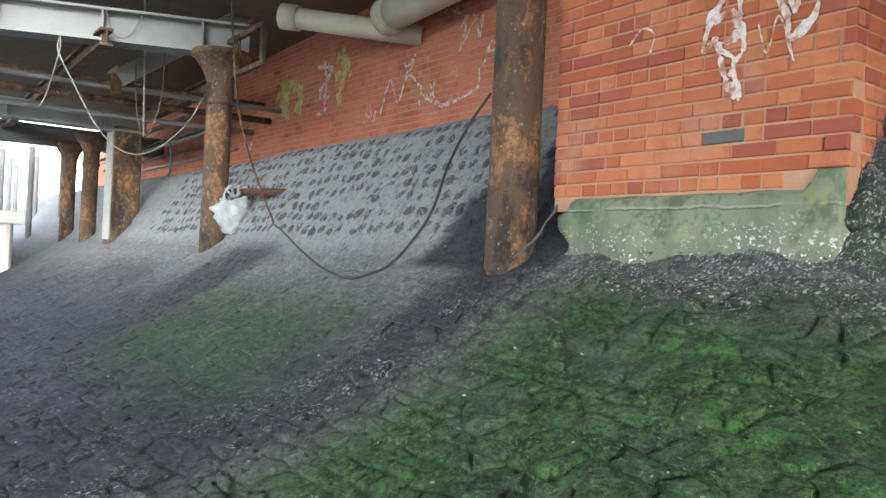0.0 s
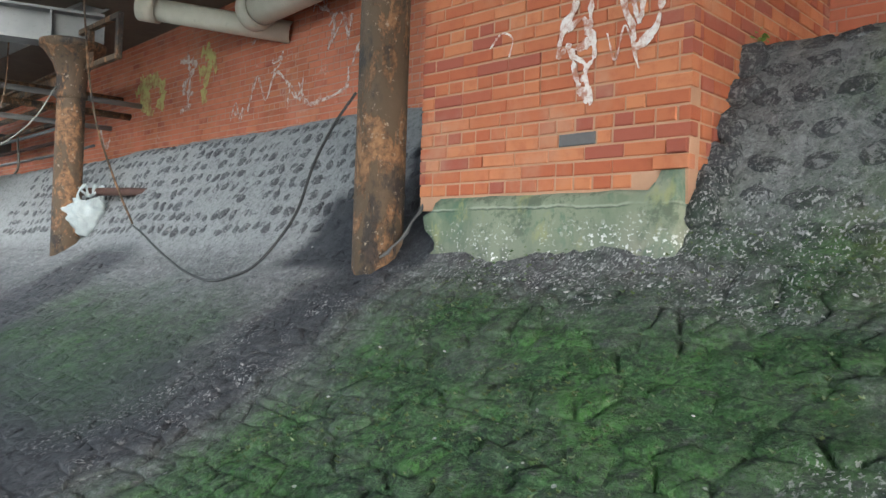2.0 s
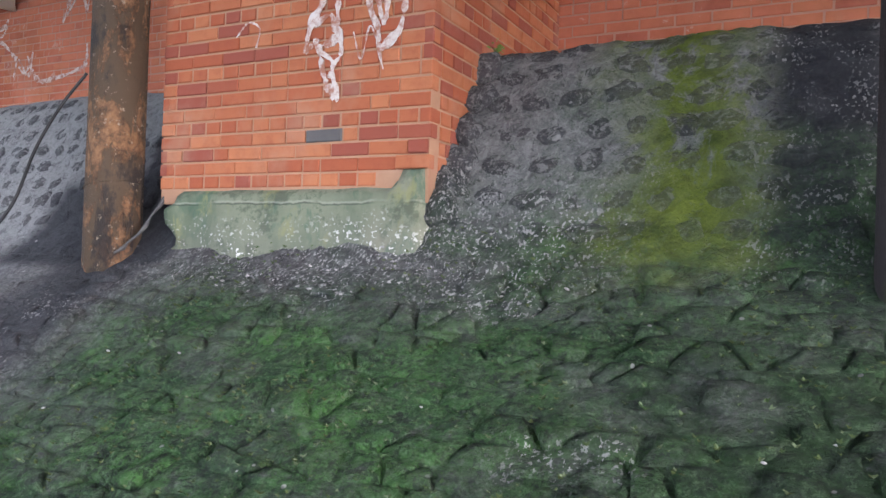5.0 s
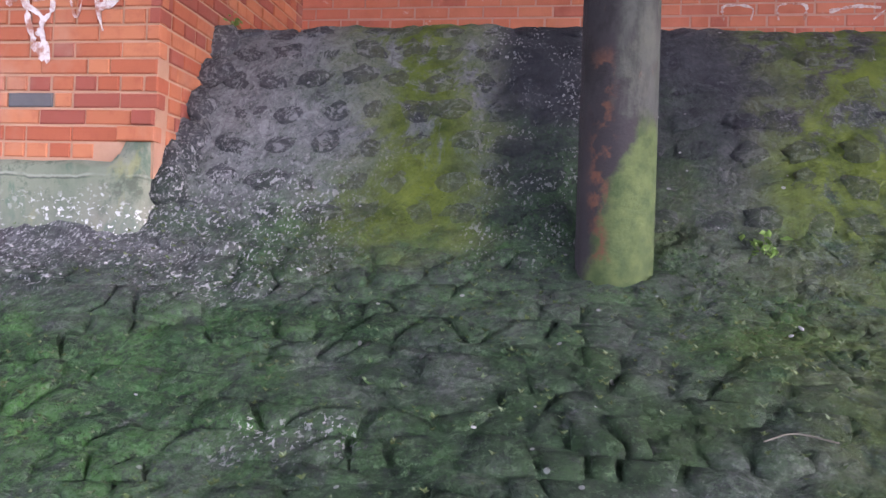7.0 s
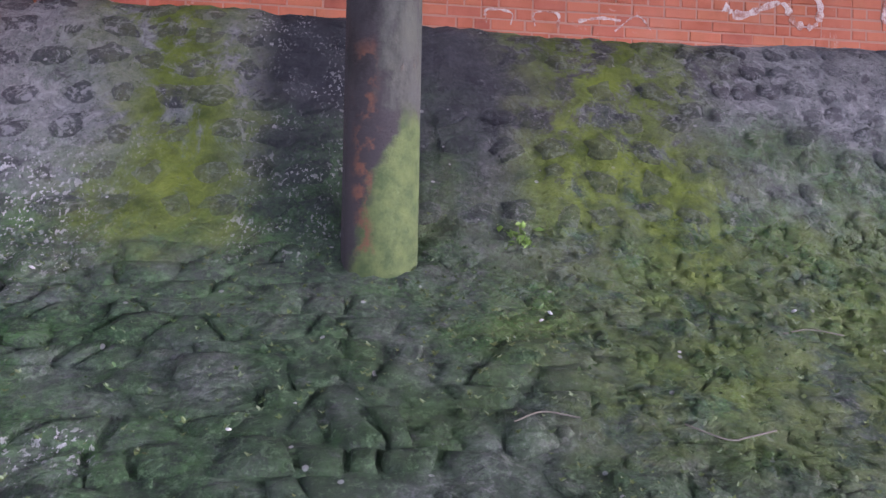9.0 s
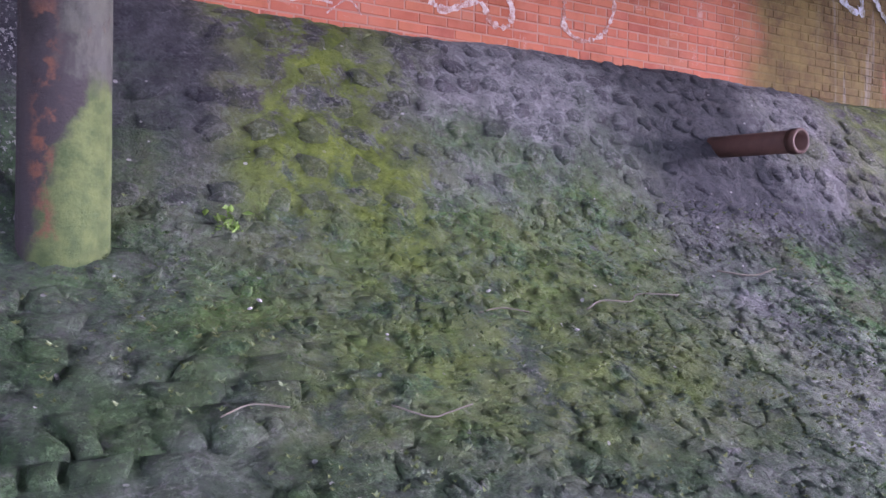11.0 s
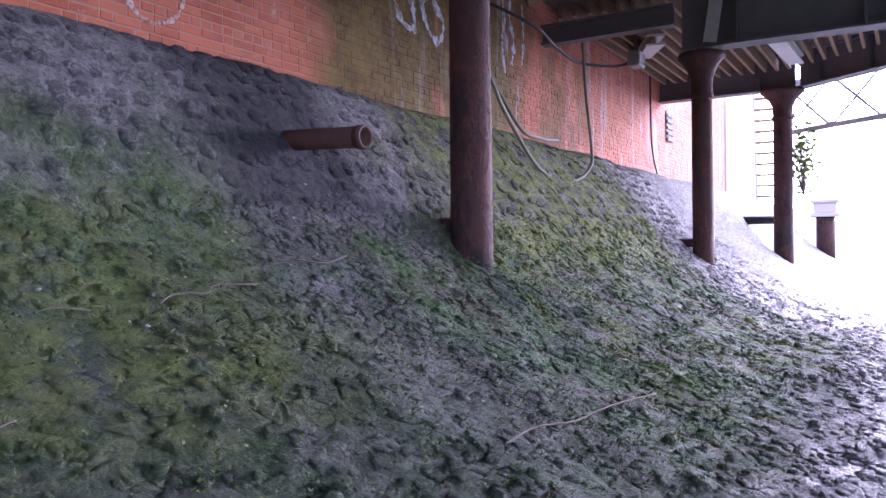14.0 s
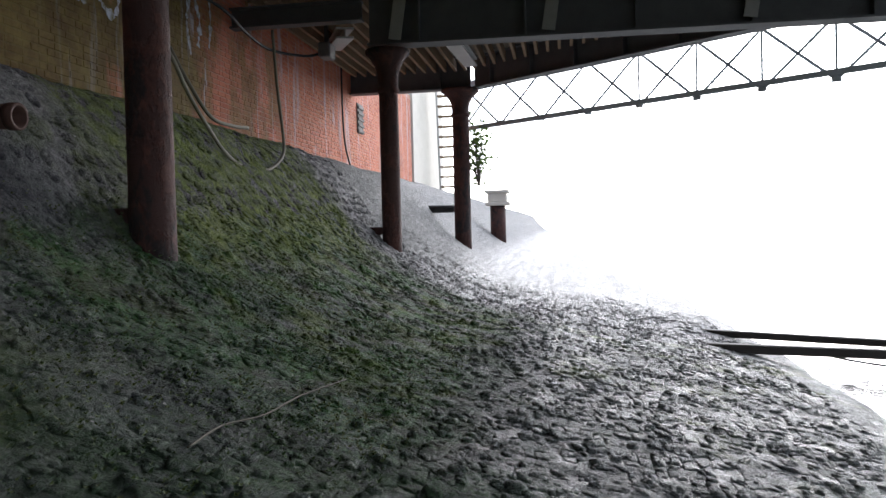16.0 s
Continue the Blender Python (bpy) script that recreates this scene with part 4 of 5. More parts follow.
girder("rust-brown beam under the deck", (-9.3, 2.0, 3.5), (-22, 2.0, 3.4), 0.2, 0.14, M_COL_RUST, "deck girders")
hoist = thing("chain_hoist", "orange-brown iron fitting hanging under the deck", "hoist", at=(-11.4, 2.6, 3.35))
part("body", box(-0.07, 0.07, -0.06, 0.06, 0.0, 0.3, 0.02), M_ORANGE, hoist)
part("bracket", box(-0.28, 0.28, -0.05, 0.05, 0.3, 0.36, 0.01), M_ORANGE, hoist)
bracket = thing("wall_bracket", "rusty frame bracket beside the column capital", "bracket", at=(-8.5, 3.3, 3.3))
for z in (0.0, 0.42):
    part("rail", box(-0.56, 0.5, -0.03, 0.03, z, z + 0.06, 0.006), M_COL_RUST, bracket)
for x in (-0.3, 0.44):
    part("upright", box(x, x + 0.06, -0.03, 0.03, 0.06, 0.42, 0.006), M_COL_RUST, bracket)

# ---- cables, ropes, bag ----
line("black_cable", "slack black cable looping from the column along the bank", "cable",
     [(-0.21 + (x + 0.21) * q, 0.04 + (y - 0.04) * q, 1.35 + (z - 1.35) * q) for x, y, z, q in
      [(-3.85, 3.05, 2.37, 1.0), (-4.05, 3.05, 2.2, 0.97), (-4.25, 3.05, 1.96, 0.93), (-4.41, 3.05, 1.66, 0.89), (-4.63, 3.05, 1.45, 0.85), (-4.91, 3.05, 1.27, 0.81), (-5.22, 3.05, 1.18, 0.79),
       (-5.54, 3.05, 1.14, 0.79), (-5.95, 3.05, 1.2, 0.82), (-6.4, 3.05, 1.35, 0.89), (-6.76, 3.05, 1.5, 0.98), (-6.97, 3.05, 1.57, 1.05)]], 0.009, M_BLACK)
line("grey_cable", "grey cable hanging down from the deck", "cable", [(-7.31, 3.2, 1.6), (-7.65, 3.2, 1.92), (-8.04, 3.2, 2.35), (-8.33, 3.2, 2.75), (-8.57, 3.2, 3.35), (-8.81, 3.2, 4.3)], 0.011, M_COL_RUST)
line("hanging_rope", "slack rope looped under the grey girder", "rope", [(-9.7, 1.6, 3.61), (-9.1, 1.49, 3.3), (-9.0, 1.64, 2.96), (-9.0, 1.85, 2.6), (-9.0, 2.06, 2.37), (-9.0, 2.29, 2.3), (-9.0, 2.53, 2.4), (-9.0, 2.83, 2.71), (-9.0, 3.04, 3.1)], 0.008, M_ROPE, "ropes under the deck")
line("hanging_rope", "straight rope hanging from the deck", "rope", [(-10, 2.56, 4.5), (-10, 2.6, 3.48), (-10, 2.63, 2.64)], 0.010, M_ROPE, "ropes under the deck")
line("hanging_rope", "dark rope loop hanging from the deck", "rope", [(-10, 2.86, 4.4), (-10, 2.84, 3.74), (-10, 2.82, 3.17), (-10, 2.73, 2.77), (-10, 2.64, 2.64), (-10, 2.57, 2.78), (-10, 2.52, 3.12), (-10, 2.5, 3.5)], 0.009, M_COL_RUST, "ropes under the deck")
line("hanging_rope", "pale rope loop tied over the grey girder", "rope", [(-9.51, 2.02, 3.97), (-9.5, 2.06, 3.80), (-9.48, 2.13, 3.68), (-9.46, 2.22, 3.66), (-9.44, 2.31, 3.75), (-9.39, 2.40, 3.97)], 0.010, M_ROPE, "ropes under the deck")
line("hanging_rope", "thin rope hanging beside the deck girder", "rope", [(-9.7, 1.6, 3.61), (-9.1, 1.5, 3.3), (-9.4, 1.45, 2.9), (-9.5, 1.4, 2.75)], 0.008, M_ROPE, "ropes under the deck")
line("hanging_rope", "dangling cord against the brick wall", "rope", [(-14.5, 4.3, 3.2), (-14.4, 4.3, 2.7), (-14.3, 4.2, 2.5), (-13.9, 4.1, 2.35)], 0.02, M_ROPE, "ropes under the deck")
ring = [(-3.77 + 0.163 * math.cos(a), 3.2 + 0.163 * math.sin(a), 1.735 + 0.03 * math.cos(a + 0.4)) for a in [2 * math.pi * k / 20 for k in range(21)]]
line("tie_wire", "thin greenish wire tied round the rusty column", "wire", ring, 0.0035, M_COL_RUST)


def carrier_bag():
    """A thin crumpled pouch: full and creased below, gathered towards the mouth."""
    bm = bmesh.new()
    rows, cols = 22, 44
    rings = []
    for i in range(rows + 1):
        v = i / rows
        full = math.sin(math.pi * min(1.0, 0.06 + v * 0.72)) ** 0.6
        ring = []
        for k in range(cols):
            a = 2 * math.pi * k / cols
            p = Vector((math.cos(a), math.sin(a), 2.2 * v))
            crease = 0.24 * noise.noise(p * 1.9) + 0.30 * abs(noise.noise(p * 3.7)) - 0.12 + 0.09 * math.sin(9 * a + 3 * v) * v
            ring.append(bm.verts.new((0.13 * full * (1 + crease) * math.cos(a), 0.215 * full * (1 + 1.5 * crease) * math.sin(a) + 0.03 * v, -0.23 + 0.40 * v + 0.03 * noise.noise(p * 1.7) + 0.02 * math.sin(3 * a) * v)))
        rings.append(ring)
    for a, b in zip(rings, rings[1:]):
        for k in range(cols):
            bm.faces.new((a[k], a[(k + 1) % cols], b[(k + 1) % cols], b[k]))
    bm.faces.new(rings[0][::-1])
    return bm


bag = thing("carrier_bag", "crumpled white plastic carrier bag hanging from a pole", "plastic bag", at=(-8.85, 3.36, 1.72))
smooth(part("pouch", carrier_bag(), M_BAG, bag))
for side in (-1, 1):
    strap = curve_pts([(0.05 * side, -0.10, 0.10), (0.05 * side, -0.12, 0.22), (0.03 * side, -0.09 + 0.05 * side, 0.315), (0.02 * side, 0.0, 0.22), (0.02 * side, 0.06, 0.23), (0.03 * side, 0.12 + 0.03 * side, 0.325), (0.05 * side, 0.15, 0.22), (0.05 * side, 0.13, 0.10)], 5)
    part("loop", tube(strap, lambda u: 0.017 + 0.006 * math.sin(30 * u), 6), M_BAG, bag, "twisted bag handle")

line("garden_hose", "faded hose hanging in a loop against the wall", "hose", [(0.22 + (x - 0.22) * q, 0.26 + (y - 0.26) * q, 1.33 + (z - 1.33) * q) for q in (0.82,) for x, y, z in [(7.6, 4.6, 3.7), (7.71, 4.3, 3.22), (8.05, 4.3, 2.9), (8.49, 4.3, 2.58), (8.91, 4.3, 2.33), (9.3, 4.3, 2.2), (9.83, 4.3, 2.14), (10.43, 4.3, 2.22), (10.95, 4.32, 2.45), (11.2, 4.4, 2.77), (11.28, 4.5, 3.5), (11.4, 4.6, 4.4)]], 0.019, M_HOSE, sides=9)
line("garden_hose", "thin faded hose lying along the top of the stone face", "hose", [(7.75, 4.32, 3.3), (7.9, 4.2, 2.95), (8.2, 4.1, 2.62), (8.7, 4.08, 2.58), (9.2, 4.1, 2.62)], 0.022, M_HOSE)
line("black_cable", "slack black cable hung across the brick wall", "cable", [(8.2, 5.08, 4.5), (9.53, 4.6, 4.25), (10.4, 4.6, 4.12), (11.3, 4.6, 4.08), (12.0, 4.3, 4.12), (12.2, 4.05, 4.2)], 0.022, M_BLACK)
line("black_cable", "thin black cable pinned down the brick wall", "cable", [(16.5, 5.03, 5.2), (16.6, 5.03, 3.4), (17.2, 5.03, 2.6)], 0.02, M_BLACK)

# ---- far right: strut, braces, lattice truss, landing timbers ----
strut = thing("timber_strut", "brown timber strut between wall and girder", "strut", at=(10.0, 4.9, 4.75))
part("timber", box(-0.1, 0.1, -0.1, 0.1, 0, 2.4, 0.01, Matrix.Rotation(radians(62), 4, "X") @ Matrix.Rotation(radians(24), 4, "Y")), M_WOOD, strut)
lamp = thing("junction_box", "grey junction box with cables by the capital", "junction box", at=(12.2, 4.0, 4.2))
part("box", box(-0.16, 0.16, -0.1, 0.1, -0.1, 0.14, 0.02), M_STEEL, lamp)
part("bracket", box(-0.03, 0.03, -0.03, 0.03, 0.14, 0.7, 0.005), M_STEEL_DARK, lamp)
for x0, y0, z0, x1, y1, z1 in ((11.3, 1.9, 4.1, 15.9, 2.1, 4.62), (11.2, 3.4, 4.15, 14.6, 4.6, 4.8), (11.2, 0.2, 4.4, 14.6, -0.4, 4.95), (11.2, -2.0, 4.4, 13.0, -2.6, 4.95)):
    girder("pale steel brace slanting between the girders", (x0, y0, z0), (x1, y1, z1), 0.16, 0.26, M_FACADE, "deck braces")
vent = thing("wall_vent", "small dark iron vent in the brick wall", "vent", at=(18.2, WALL_Y, 4.0))
part("frame", box(-0.26, 0.26, -0.02, 0.0, -0.36, 0.36, 0.01), M_PAVE_DARK, vent)
for k in range(5):
    part("slat", box(-0.25, 0.25, -0.05, -0.032, -0.34 + 0.14 * k, -0.27 + 0.14 * k, 0.004), M_PAVE_DARK, vent.children[0])


def truss():
    ob = thing("lattice_truss", "pale grey riveted lattice truss of a footbridge", "truss", at=(18.13, 2.58, 3.63))
    count, h = 14, 1.02
    step = Vector((-0.712, -0.941, -0.018))
    d = step * count
    for z, r in ((0.0, 0.045), (h, 0.06)):
        part("chord", box(0, 1, -r, r, -r, r, 0, Matrix.Translation((0, 0, z)) @ Matrix.Rotation(math.atan2(d.y, d.x), 4, "Z") @ Matrix.Diagonal((d.length, 1, 1, 1))), M_TRUSS, ob)
    for k in range(count):
        a, b = step * k, step * (k + 1)
        up = Vector((0, 0, h))
        for p, q in ((a, b + up), (a + up, b)):
            part("diagonal", tube([p, q], 0.026, 4), M_TRUSS, ob)
        part("gusset", box(-0.07, 0.07, -0.03, 0.03, -0.03, 0.09, 0.01, Matrix.Translation(a) @ Matrix.Rotation(math.atan2(d.y, d.x), 4, "Z")), M_TRUSS, ob)
        if k > 3:
            part("post", tube([a, a + up], 0.022, 4), M_TRUSS, ob)
    return ob


truss()
for (x0, y0), (x1, y1), s in (((11.1, -1.7), (8.95, -6.0), 0.055), ((9.95, -1.1), (8.6, -6.0), 0.065)):
    t = thing("mooring_timber", "long dark timber running out from the bank over the water", "timber", "mooring timbers", at=(x0, y0, -0.2))
    reach = math.hypot(x1 - x0, y1 - y0)
    t.rotation_euler = (0, 0, math.atan2(x1 - x0, y0 - y1))
    part("baulk", box(-s, s, -reach, 0.5, -s * 0.8, s * 0.8, 0.015), M_PAVE_DARK, t)
    for k in (0.6, 0.98):
        part("pile", lathe([(0.09, -2.2), (0.09, -0.02)], 10, 0.01), M_PAVE_DARK, t).location = (0, -reach * k, 0)
line("mooring_rope", "slack rope hanging from the mooring timber", "rope", [(9.6, -2.3, -0.17), (9.3, -3.4, -0.33), (8.95, -4.7, -0.17)], 0.012, M_BLACK)

# cream return wall and stair beyond the brickwork
house = thing("rendered_building", "cream rendered building end beyond the brick wall", "building", at=(27.5, 5.4, 2.3))
part("wall", box(-2.9, 3.2, -0.35, 3.0, 0.0, 5.0, 0.02), M_RENDER, house)
part("plinth", box(-2.95, 3.25, -0.42, 3.05, -0.4, 0.25, 0.02), M_FACADE, house)
stair = thing("outside_stair", "brown timber steps climbing beside the pale wall", "stairs", at=(28.0, 4.3, 2.6))
for y in (-0.45, 0.45):
    part("stringer", box(0, 0.12, y - 0.03, y + 0.03, 0, 4.6, 0.01, Matrix.Rotation(radians(-8), 4, "Y")), M_FACADE, stair)
for k in range(12):
    part("tread", box(-0.05, 0.2, -0.42, 0.42, 0.2 + 0.36 * k, 0.26 + 0.36 * k, 0.006, Matrix.Translation((-0.05 * k, 0, 0))), M_WOOD, stair)
stack = thing("masonry_block", "low cream masonry block standing on an iron post", "masonry block", at=(26.2, 2.5, 2.03))
part("ledge", box(-0.36, 0.36, -0.42, 0.4, 0.0, 0.12, 0.02), M_RENDER, stack)
part("shaft", box(-0.3, 0.3, -0.32, 0.32, 0.12, 0.42, 0.02), M_RENDER, stack)
part("cap", box(-0.38, 0.38, -0.4, 0.4, 0.42, 0.52, 0.02), M_RENDER, stack)


def leaf_clump(name, label, category, at, count, size, leaf, seed, material=None):
    """Many small folded leaves on thin stems round a point."""
    rnd = random.Random(seed)
    ob = thing(name, label, category, at=at)
    verts, faces = [], []
    stems = bmesh.new()
    for k in range(count):
        d = Vector((rnd.gauss(0, 1), rnd.gauss(0, 1), rnd.gauss(0.2, 0.8)))
        c = Vector((d.x * size[0], d.y * size[1], d.z * size[2])) * 0.6
        m = Euler((rnd.uniform(-1.2, 1.2), rnd.uniform(-1.2, 1.2), rnd.uniform(0, 6.3))).to_matrix()
        s = leaf * rnd.uniform(0.6, 1.3)
        q = [(0, -s, 0), (s * 0.5, 0, s * 0.15), (0, s, 0), (-s * 0.5, 0, s * 0.15)]
        b = len(verts)
        verts += [tuple(c + m @ Vector(p)) for p in q]
        faces += [(b, b + 1, b + 2), (b, b + 2, b + 3)]
        if k % 5 == 0:
            tube([(0, 0, -size[2]), c * 0.5 + Vector((0, 0, -size[2] * 0.3)), c], leaf * 0.08, 4, stems)
    me = bpy.data.meshes.new("leaves")
    me.from_pydata(verts, [], faces)
    me.materials.append(material or M_LEAF)
    lv = new("foliage", me)
    lv.parent = ob
    part("stem", stems, M_TWIG, ob)
    return ob


leaf_clump("ivy", "dark ivy clump growing on the last column", "ivy", (17.75, 2.2, 3.0), 260, (0.22, 0.25, 0.75), 0.07, 3)
leaf_clump("weed", "small bright green weed rooted in the stone face", "weed", (0.77, 3.27, EYE + 0.07), 46, (0.055, 0.03, 0.06), 0.024, 5)
leaf_clump("fern", "tiny fern in the corner of the brick pier", "weed", (PIER_X1 + 0.03, 3.98, EYE + 1.2), 26, (0.04, 0.04, 0.03), 0.02, 8)

# ---- far left: landing stage and pale quay beyond the deck ----
stage = thing("landing_stage", "pale concrete landing stage on short posts", "landing stage", at=(-22.0, 1.4, 1.3))
part("slab", box(-5, 5.5, -1.2, 0.9, 0.25, 0.5, 0.02), M_FACADE, stage)
for k in range(5):
    part("post", lathe([(0.14, -1.4), (0.14, 0.26)], 12, 0.01), M_FACADE, stage).location = (5.2 - 1.9 * k, 0.6, 0)
quay = thing("quay_building", "pale concrete building across the water", "building", at=(-60, 6, -0.6))
part("wall", box(-6, 6, -4, 4, 0, 7.5, 0.05), M_FACADE, quay)
for k in range(3):
    part("window", box(6.0, 6.06, -3.2 + 2.4 * k, -1.8 + 2.4 * k, 2.6, 4.4, 0.01), M_STEEL_DARK, quay.children[0])
for k in range(7):
    c = column("c", "slim grey post under the far deck", (-20.5 - 1.3 * k, 3.6 - 0.5 * (k % 3), 1.2), 0.07, 3.6, M_STEEL_DARK, False, "far deck posts")

# ---- litter on the bank ----
def lie(x, y, lift=0.0):
    p, nrm = bank_at(x, s_of_y(y, x))
    return p + nrm * lift


for i, (pts, r) in enumerate((([(2.14, 2.79), (2.25, 2.83), (2.4, 2.82), (2.5, 2.87), (2.72, 2.85)], 0.009), ([(2.77, 1.64), (3.1, 1.66), (3.4, 1.60), (3.9, 1.60), (4.49, 1.54)], 0.011), ([(0.55, 2.36), (0.64, 2.40), (0.75, 2.39)], 0.006),
                              ([(1.05, 2.36), (1.15, 2.30), (1.22, 2.31), (1.32, 2.34)], 0.007), ([(3.1, 2.98), (3.3, 2.94), (3.5, 2.97)], 0.012), ([(1.6, 2.77), (1.72, 2.80), (1.85, 2.79)], 0.006))):
    line("twig", "thin bleached twig lying on the mossy bank", "twig", [tuple(lie(x, y, 0.04)) for x, y in pts], r * 0.42, M_TWIG, "twigs on the bank", 6)
shell = smooth(link("white_shell", lathe([(0.002, 0.0), (0.03, 0.004), (0.038, 0.012), (0.028, 0.022), (0.004, 0.028)], 14, 0.004), M_CHIP))
shell.location = lie(0.66, 1.93, 0.04)
shell.scale = (0.72, 0.6, 0.6)
tagged(shell, "smooth white shell lying on dark moss", "shell")
rnd = random.Random(21)
for k in range(46):
    zone = rnd.random()
    x, y = (rnd.uniform(-3.2, -1.9), rnd.uniform(2.9, 3.15)) if zone < 0.35 else (rnd.uniform(-2.0, -0.8), rnd.uniform(3.0, 3.4)) if zone < 0.6 else (rnd.uniform(-3.0, 2.6), rnd.uniform(1.7, 3.0))
    s = rnd.uniform(0.005, 0.012)
    c = smooth(link("pebble", lathe([(s * 0.3, -s * 0.3), (s, 0), (s * 0.8, s * 0.4), (s * 0.2, s * 0.6)], 7, s * 0.4, k), M_CHIP))
    c.location = lie(x, y, 0.035)
    c.rotation_euler = (rnd.uniform(-0.5, 0.5), rnd.uniform(-0.5, 0.5), rnd.uniform(0, 6))
    tagged(c, "small white chip lying on the mossy bank", "pebble", "white chips on the bank")


# ---- stones of the bank, each with its own edge and crown ----
def stone_mesh(seed, name, material, squat=1.0, n=10):
    """An irregular, low-domed stone about one unit across, its underside sunk below zero."""
    rnd = random.Random(seed)
    verts, faces = [], []
    square = rnd.uniform(0.0, 0.10)
    rad = [(0.47 + rnd.uniform(-0.11, 0.11)) * (1 - square * math.cos(4 * (2 * math.pi * k / n) + seed)) for k in range(n)]
    lean = Vector((rnd.uniform(-0.07, 0.07), rnd.uniform(-0.14, 0.04), 0))
    for f, z in ((1.03, -0.30), (1.0, 0.02), (0.90, 0.13), (0.62, 0.19), (0.3, 0.21)):
        for k in range(n):
            a = 2 * math.pi * (k + 0.25 * math.sin(seed + 2 * k)) / n
            x, y = f * rad[k] * math.cos(a), f * rad[k] * math.sin(a)
            verts.append((x, y, squat * (z + (rnd.uniform(-0.035, 0.035) if z > 0.02 else 0) + (lean.x * x + lean.y * y) * 2 * (z > 0))))
    verts.append((0, 0, squat * (0.21 + rnd.uniform(-0.03, 0.03))))
    for r in range(4):
        for k in range(n):
            j = (k + 1) % n
            faces.append((r * n + k, r * n + j, (r + 1) * n + j, (r + 1) * n + k))
    for k in range(n):
        faces.append((4 * n + k, 4 * n + (k + 1) % n, 5 * n))
    me = bpy.data.meshes.new(name)
    me.from_pydata(verts, [], faces)
    me.shade_smooth()
    me.materials.append(material)
    return me


def stone_pose(x, s, w, d, h, turn, lift=0.0):
    p, nrm = bank_at(x, s)
    along = Vector((1, 0, 0))
    across = nrm.cross(along).normalized()
    m = Matrix((along, across, nrm)).transposed().to_4x4()
    return Matrix.Translation(p + nrm * lift) @ m @ Matrix.Rotation(turn, 4, "Z") @ Matrix.Diagonal((w, d, h, 1))


def lay(label, spots, meshes, near, material):
    """The stones near the path as parts of the bank, the rest joined into one part."""
    single = [q for q in spots if near(q)][:300]
    chosen = {id(q) for q in single}
    rnd = random.Random(77)
    for q in single:
        ob = new("stone", rnd.choice(meshes))
        ob.parent = bank
        ob.matrix_local = stone_pose(*q)
    verts, faces = [], []
    for q in spots:
        if id(q) in chosen:
            continue
        me, m, k = rnd.choice(meshes), stone_pose(*q), len(verts)
        verts += [tuple(m @ v.co) for v in me.vertices]
        faces += [tuple(k + i for i in p.vertices) for p in me.polygons]
    me = bpy.data.meshes.new("stonework")
    me.from_pydata(verts, [], faces)
    me.shade_smooth()
    me.materials.append(material)
    ob = new("stonework", me)
    ob.parent = bank
    tagged(ob, label, kind="stuff")


DARKS = [stone_mesh(20 + k, "stone", M_DARK, 0.8) for k in range(7)]
rnd = random.Random(4)
def fitted_stones(x0, x1, s0, s1, wide, deep, rise, keep, seed):
    """Rubble laid in wandering rows, each stone cut to its neighbours with a thin open joint: x, s, outline, rise and tilt of each."""
    rnd = random.Random(seed)
    made, s, row = [], s0, 0

    def edge(x, r):
        return s0 + r * deep + deep * (0.65 * noise.noise(Vector((x * 1.6, r * 3.7, seed))) + 0.42 * noise.noise(Vector((x * 4.2, r * 3.7, seed + 9))))
    while s0 + row * deep < s1:
        x = x0 + rnd.uniform(-wide, 0)
        lean0 = rnd.uniform(-0.3, 0.3) * wide
        while x < x1:
            w = wide * rnd.uniform(0.55, 1.6)
            lean1 = rnd.uniform(-0.32, 0.32) * wide
            gap = 0.02 * deep + rnd.uniform(0.0, 0.006)
            low = [(x - lean0 + gap, 0), (x + (w - lean0 - lean1) * 0.5, 0), (x + w - lean1 - gap, 0)]
            high = [(x + w + lean1 - gap, 1), (x + (w + lean0 + lean1) * 0.5, 1), (x + lean0 + gap, 1)]
            ring = [(a, edge(a, row + b) + (gap if b == 0 else -gap)) for a, b in low + high]
            ring = ring[:3] + [((ring[2][0] + ring[3][0]) / 2 + rnd.uniform(-0.1, 0.06) * w, (ring[2][1] + ring[3][1]) / 2)] + ring[3:] + [((ring[5][0] + ring[0][0]) / 2 + rnd.uniform(-0.06, 0.1) * w, (ring[5][1] + ring[0][1]) / 2)]
            cx, cs = sum(a for a, b in ring) / 8, sum(b for a, b in ring) / 8
            if keep(cx, cs) and rnd.random() > 0.03:
                made.append((cx, cs, [(a - cx, b - cs) for a, b in ring], rise * rnd.uniform(0.2, 1.5), rnd.uniform(-0.07, 0.07), rnd.uniform(-0.10, 0.05)))
            x += w
            lean0 = lean1
        row += 1
    return made


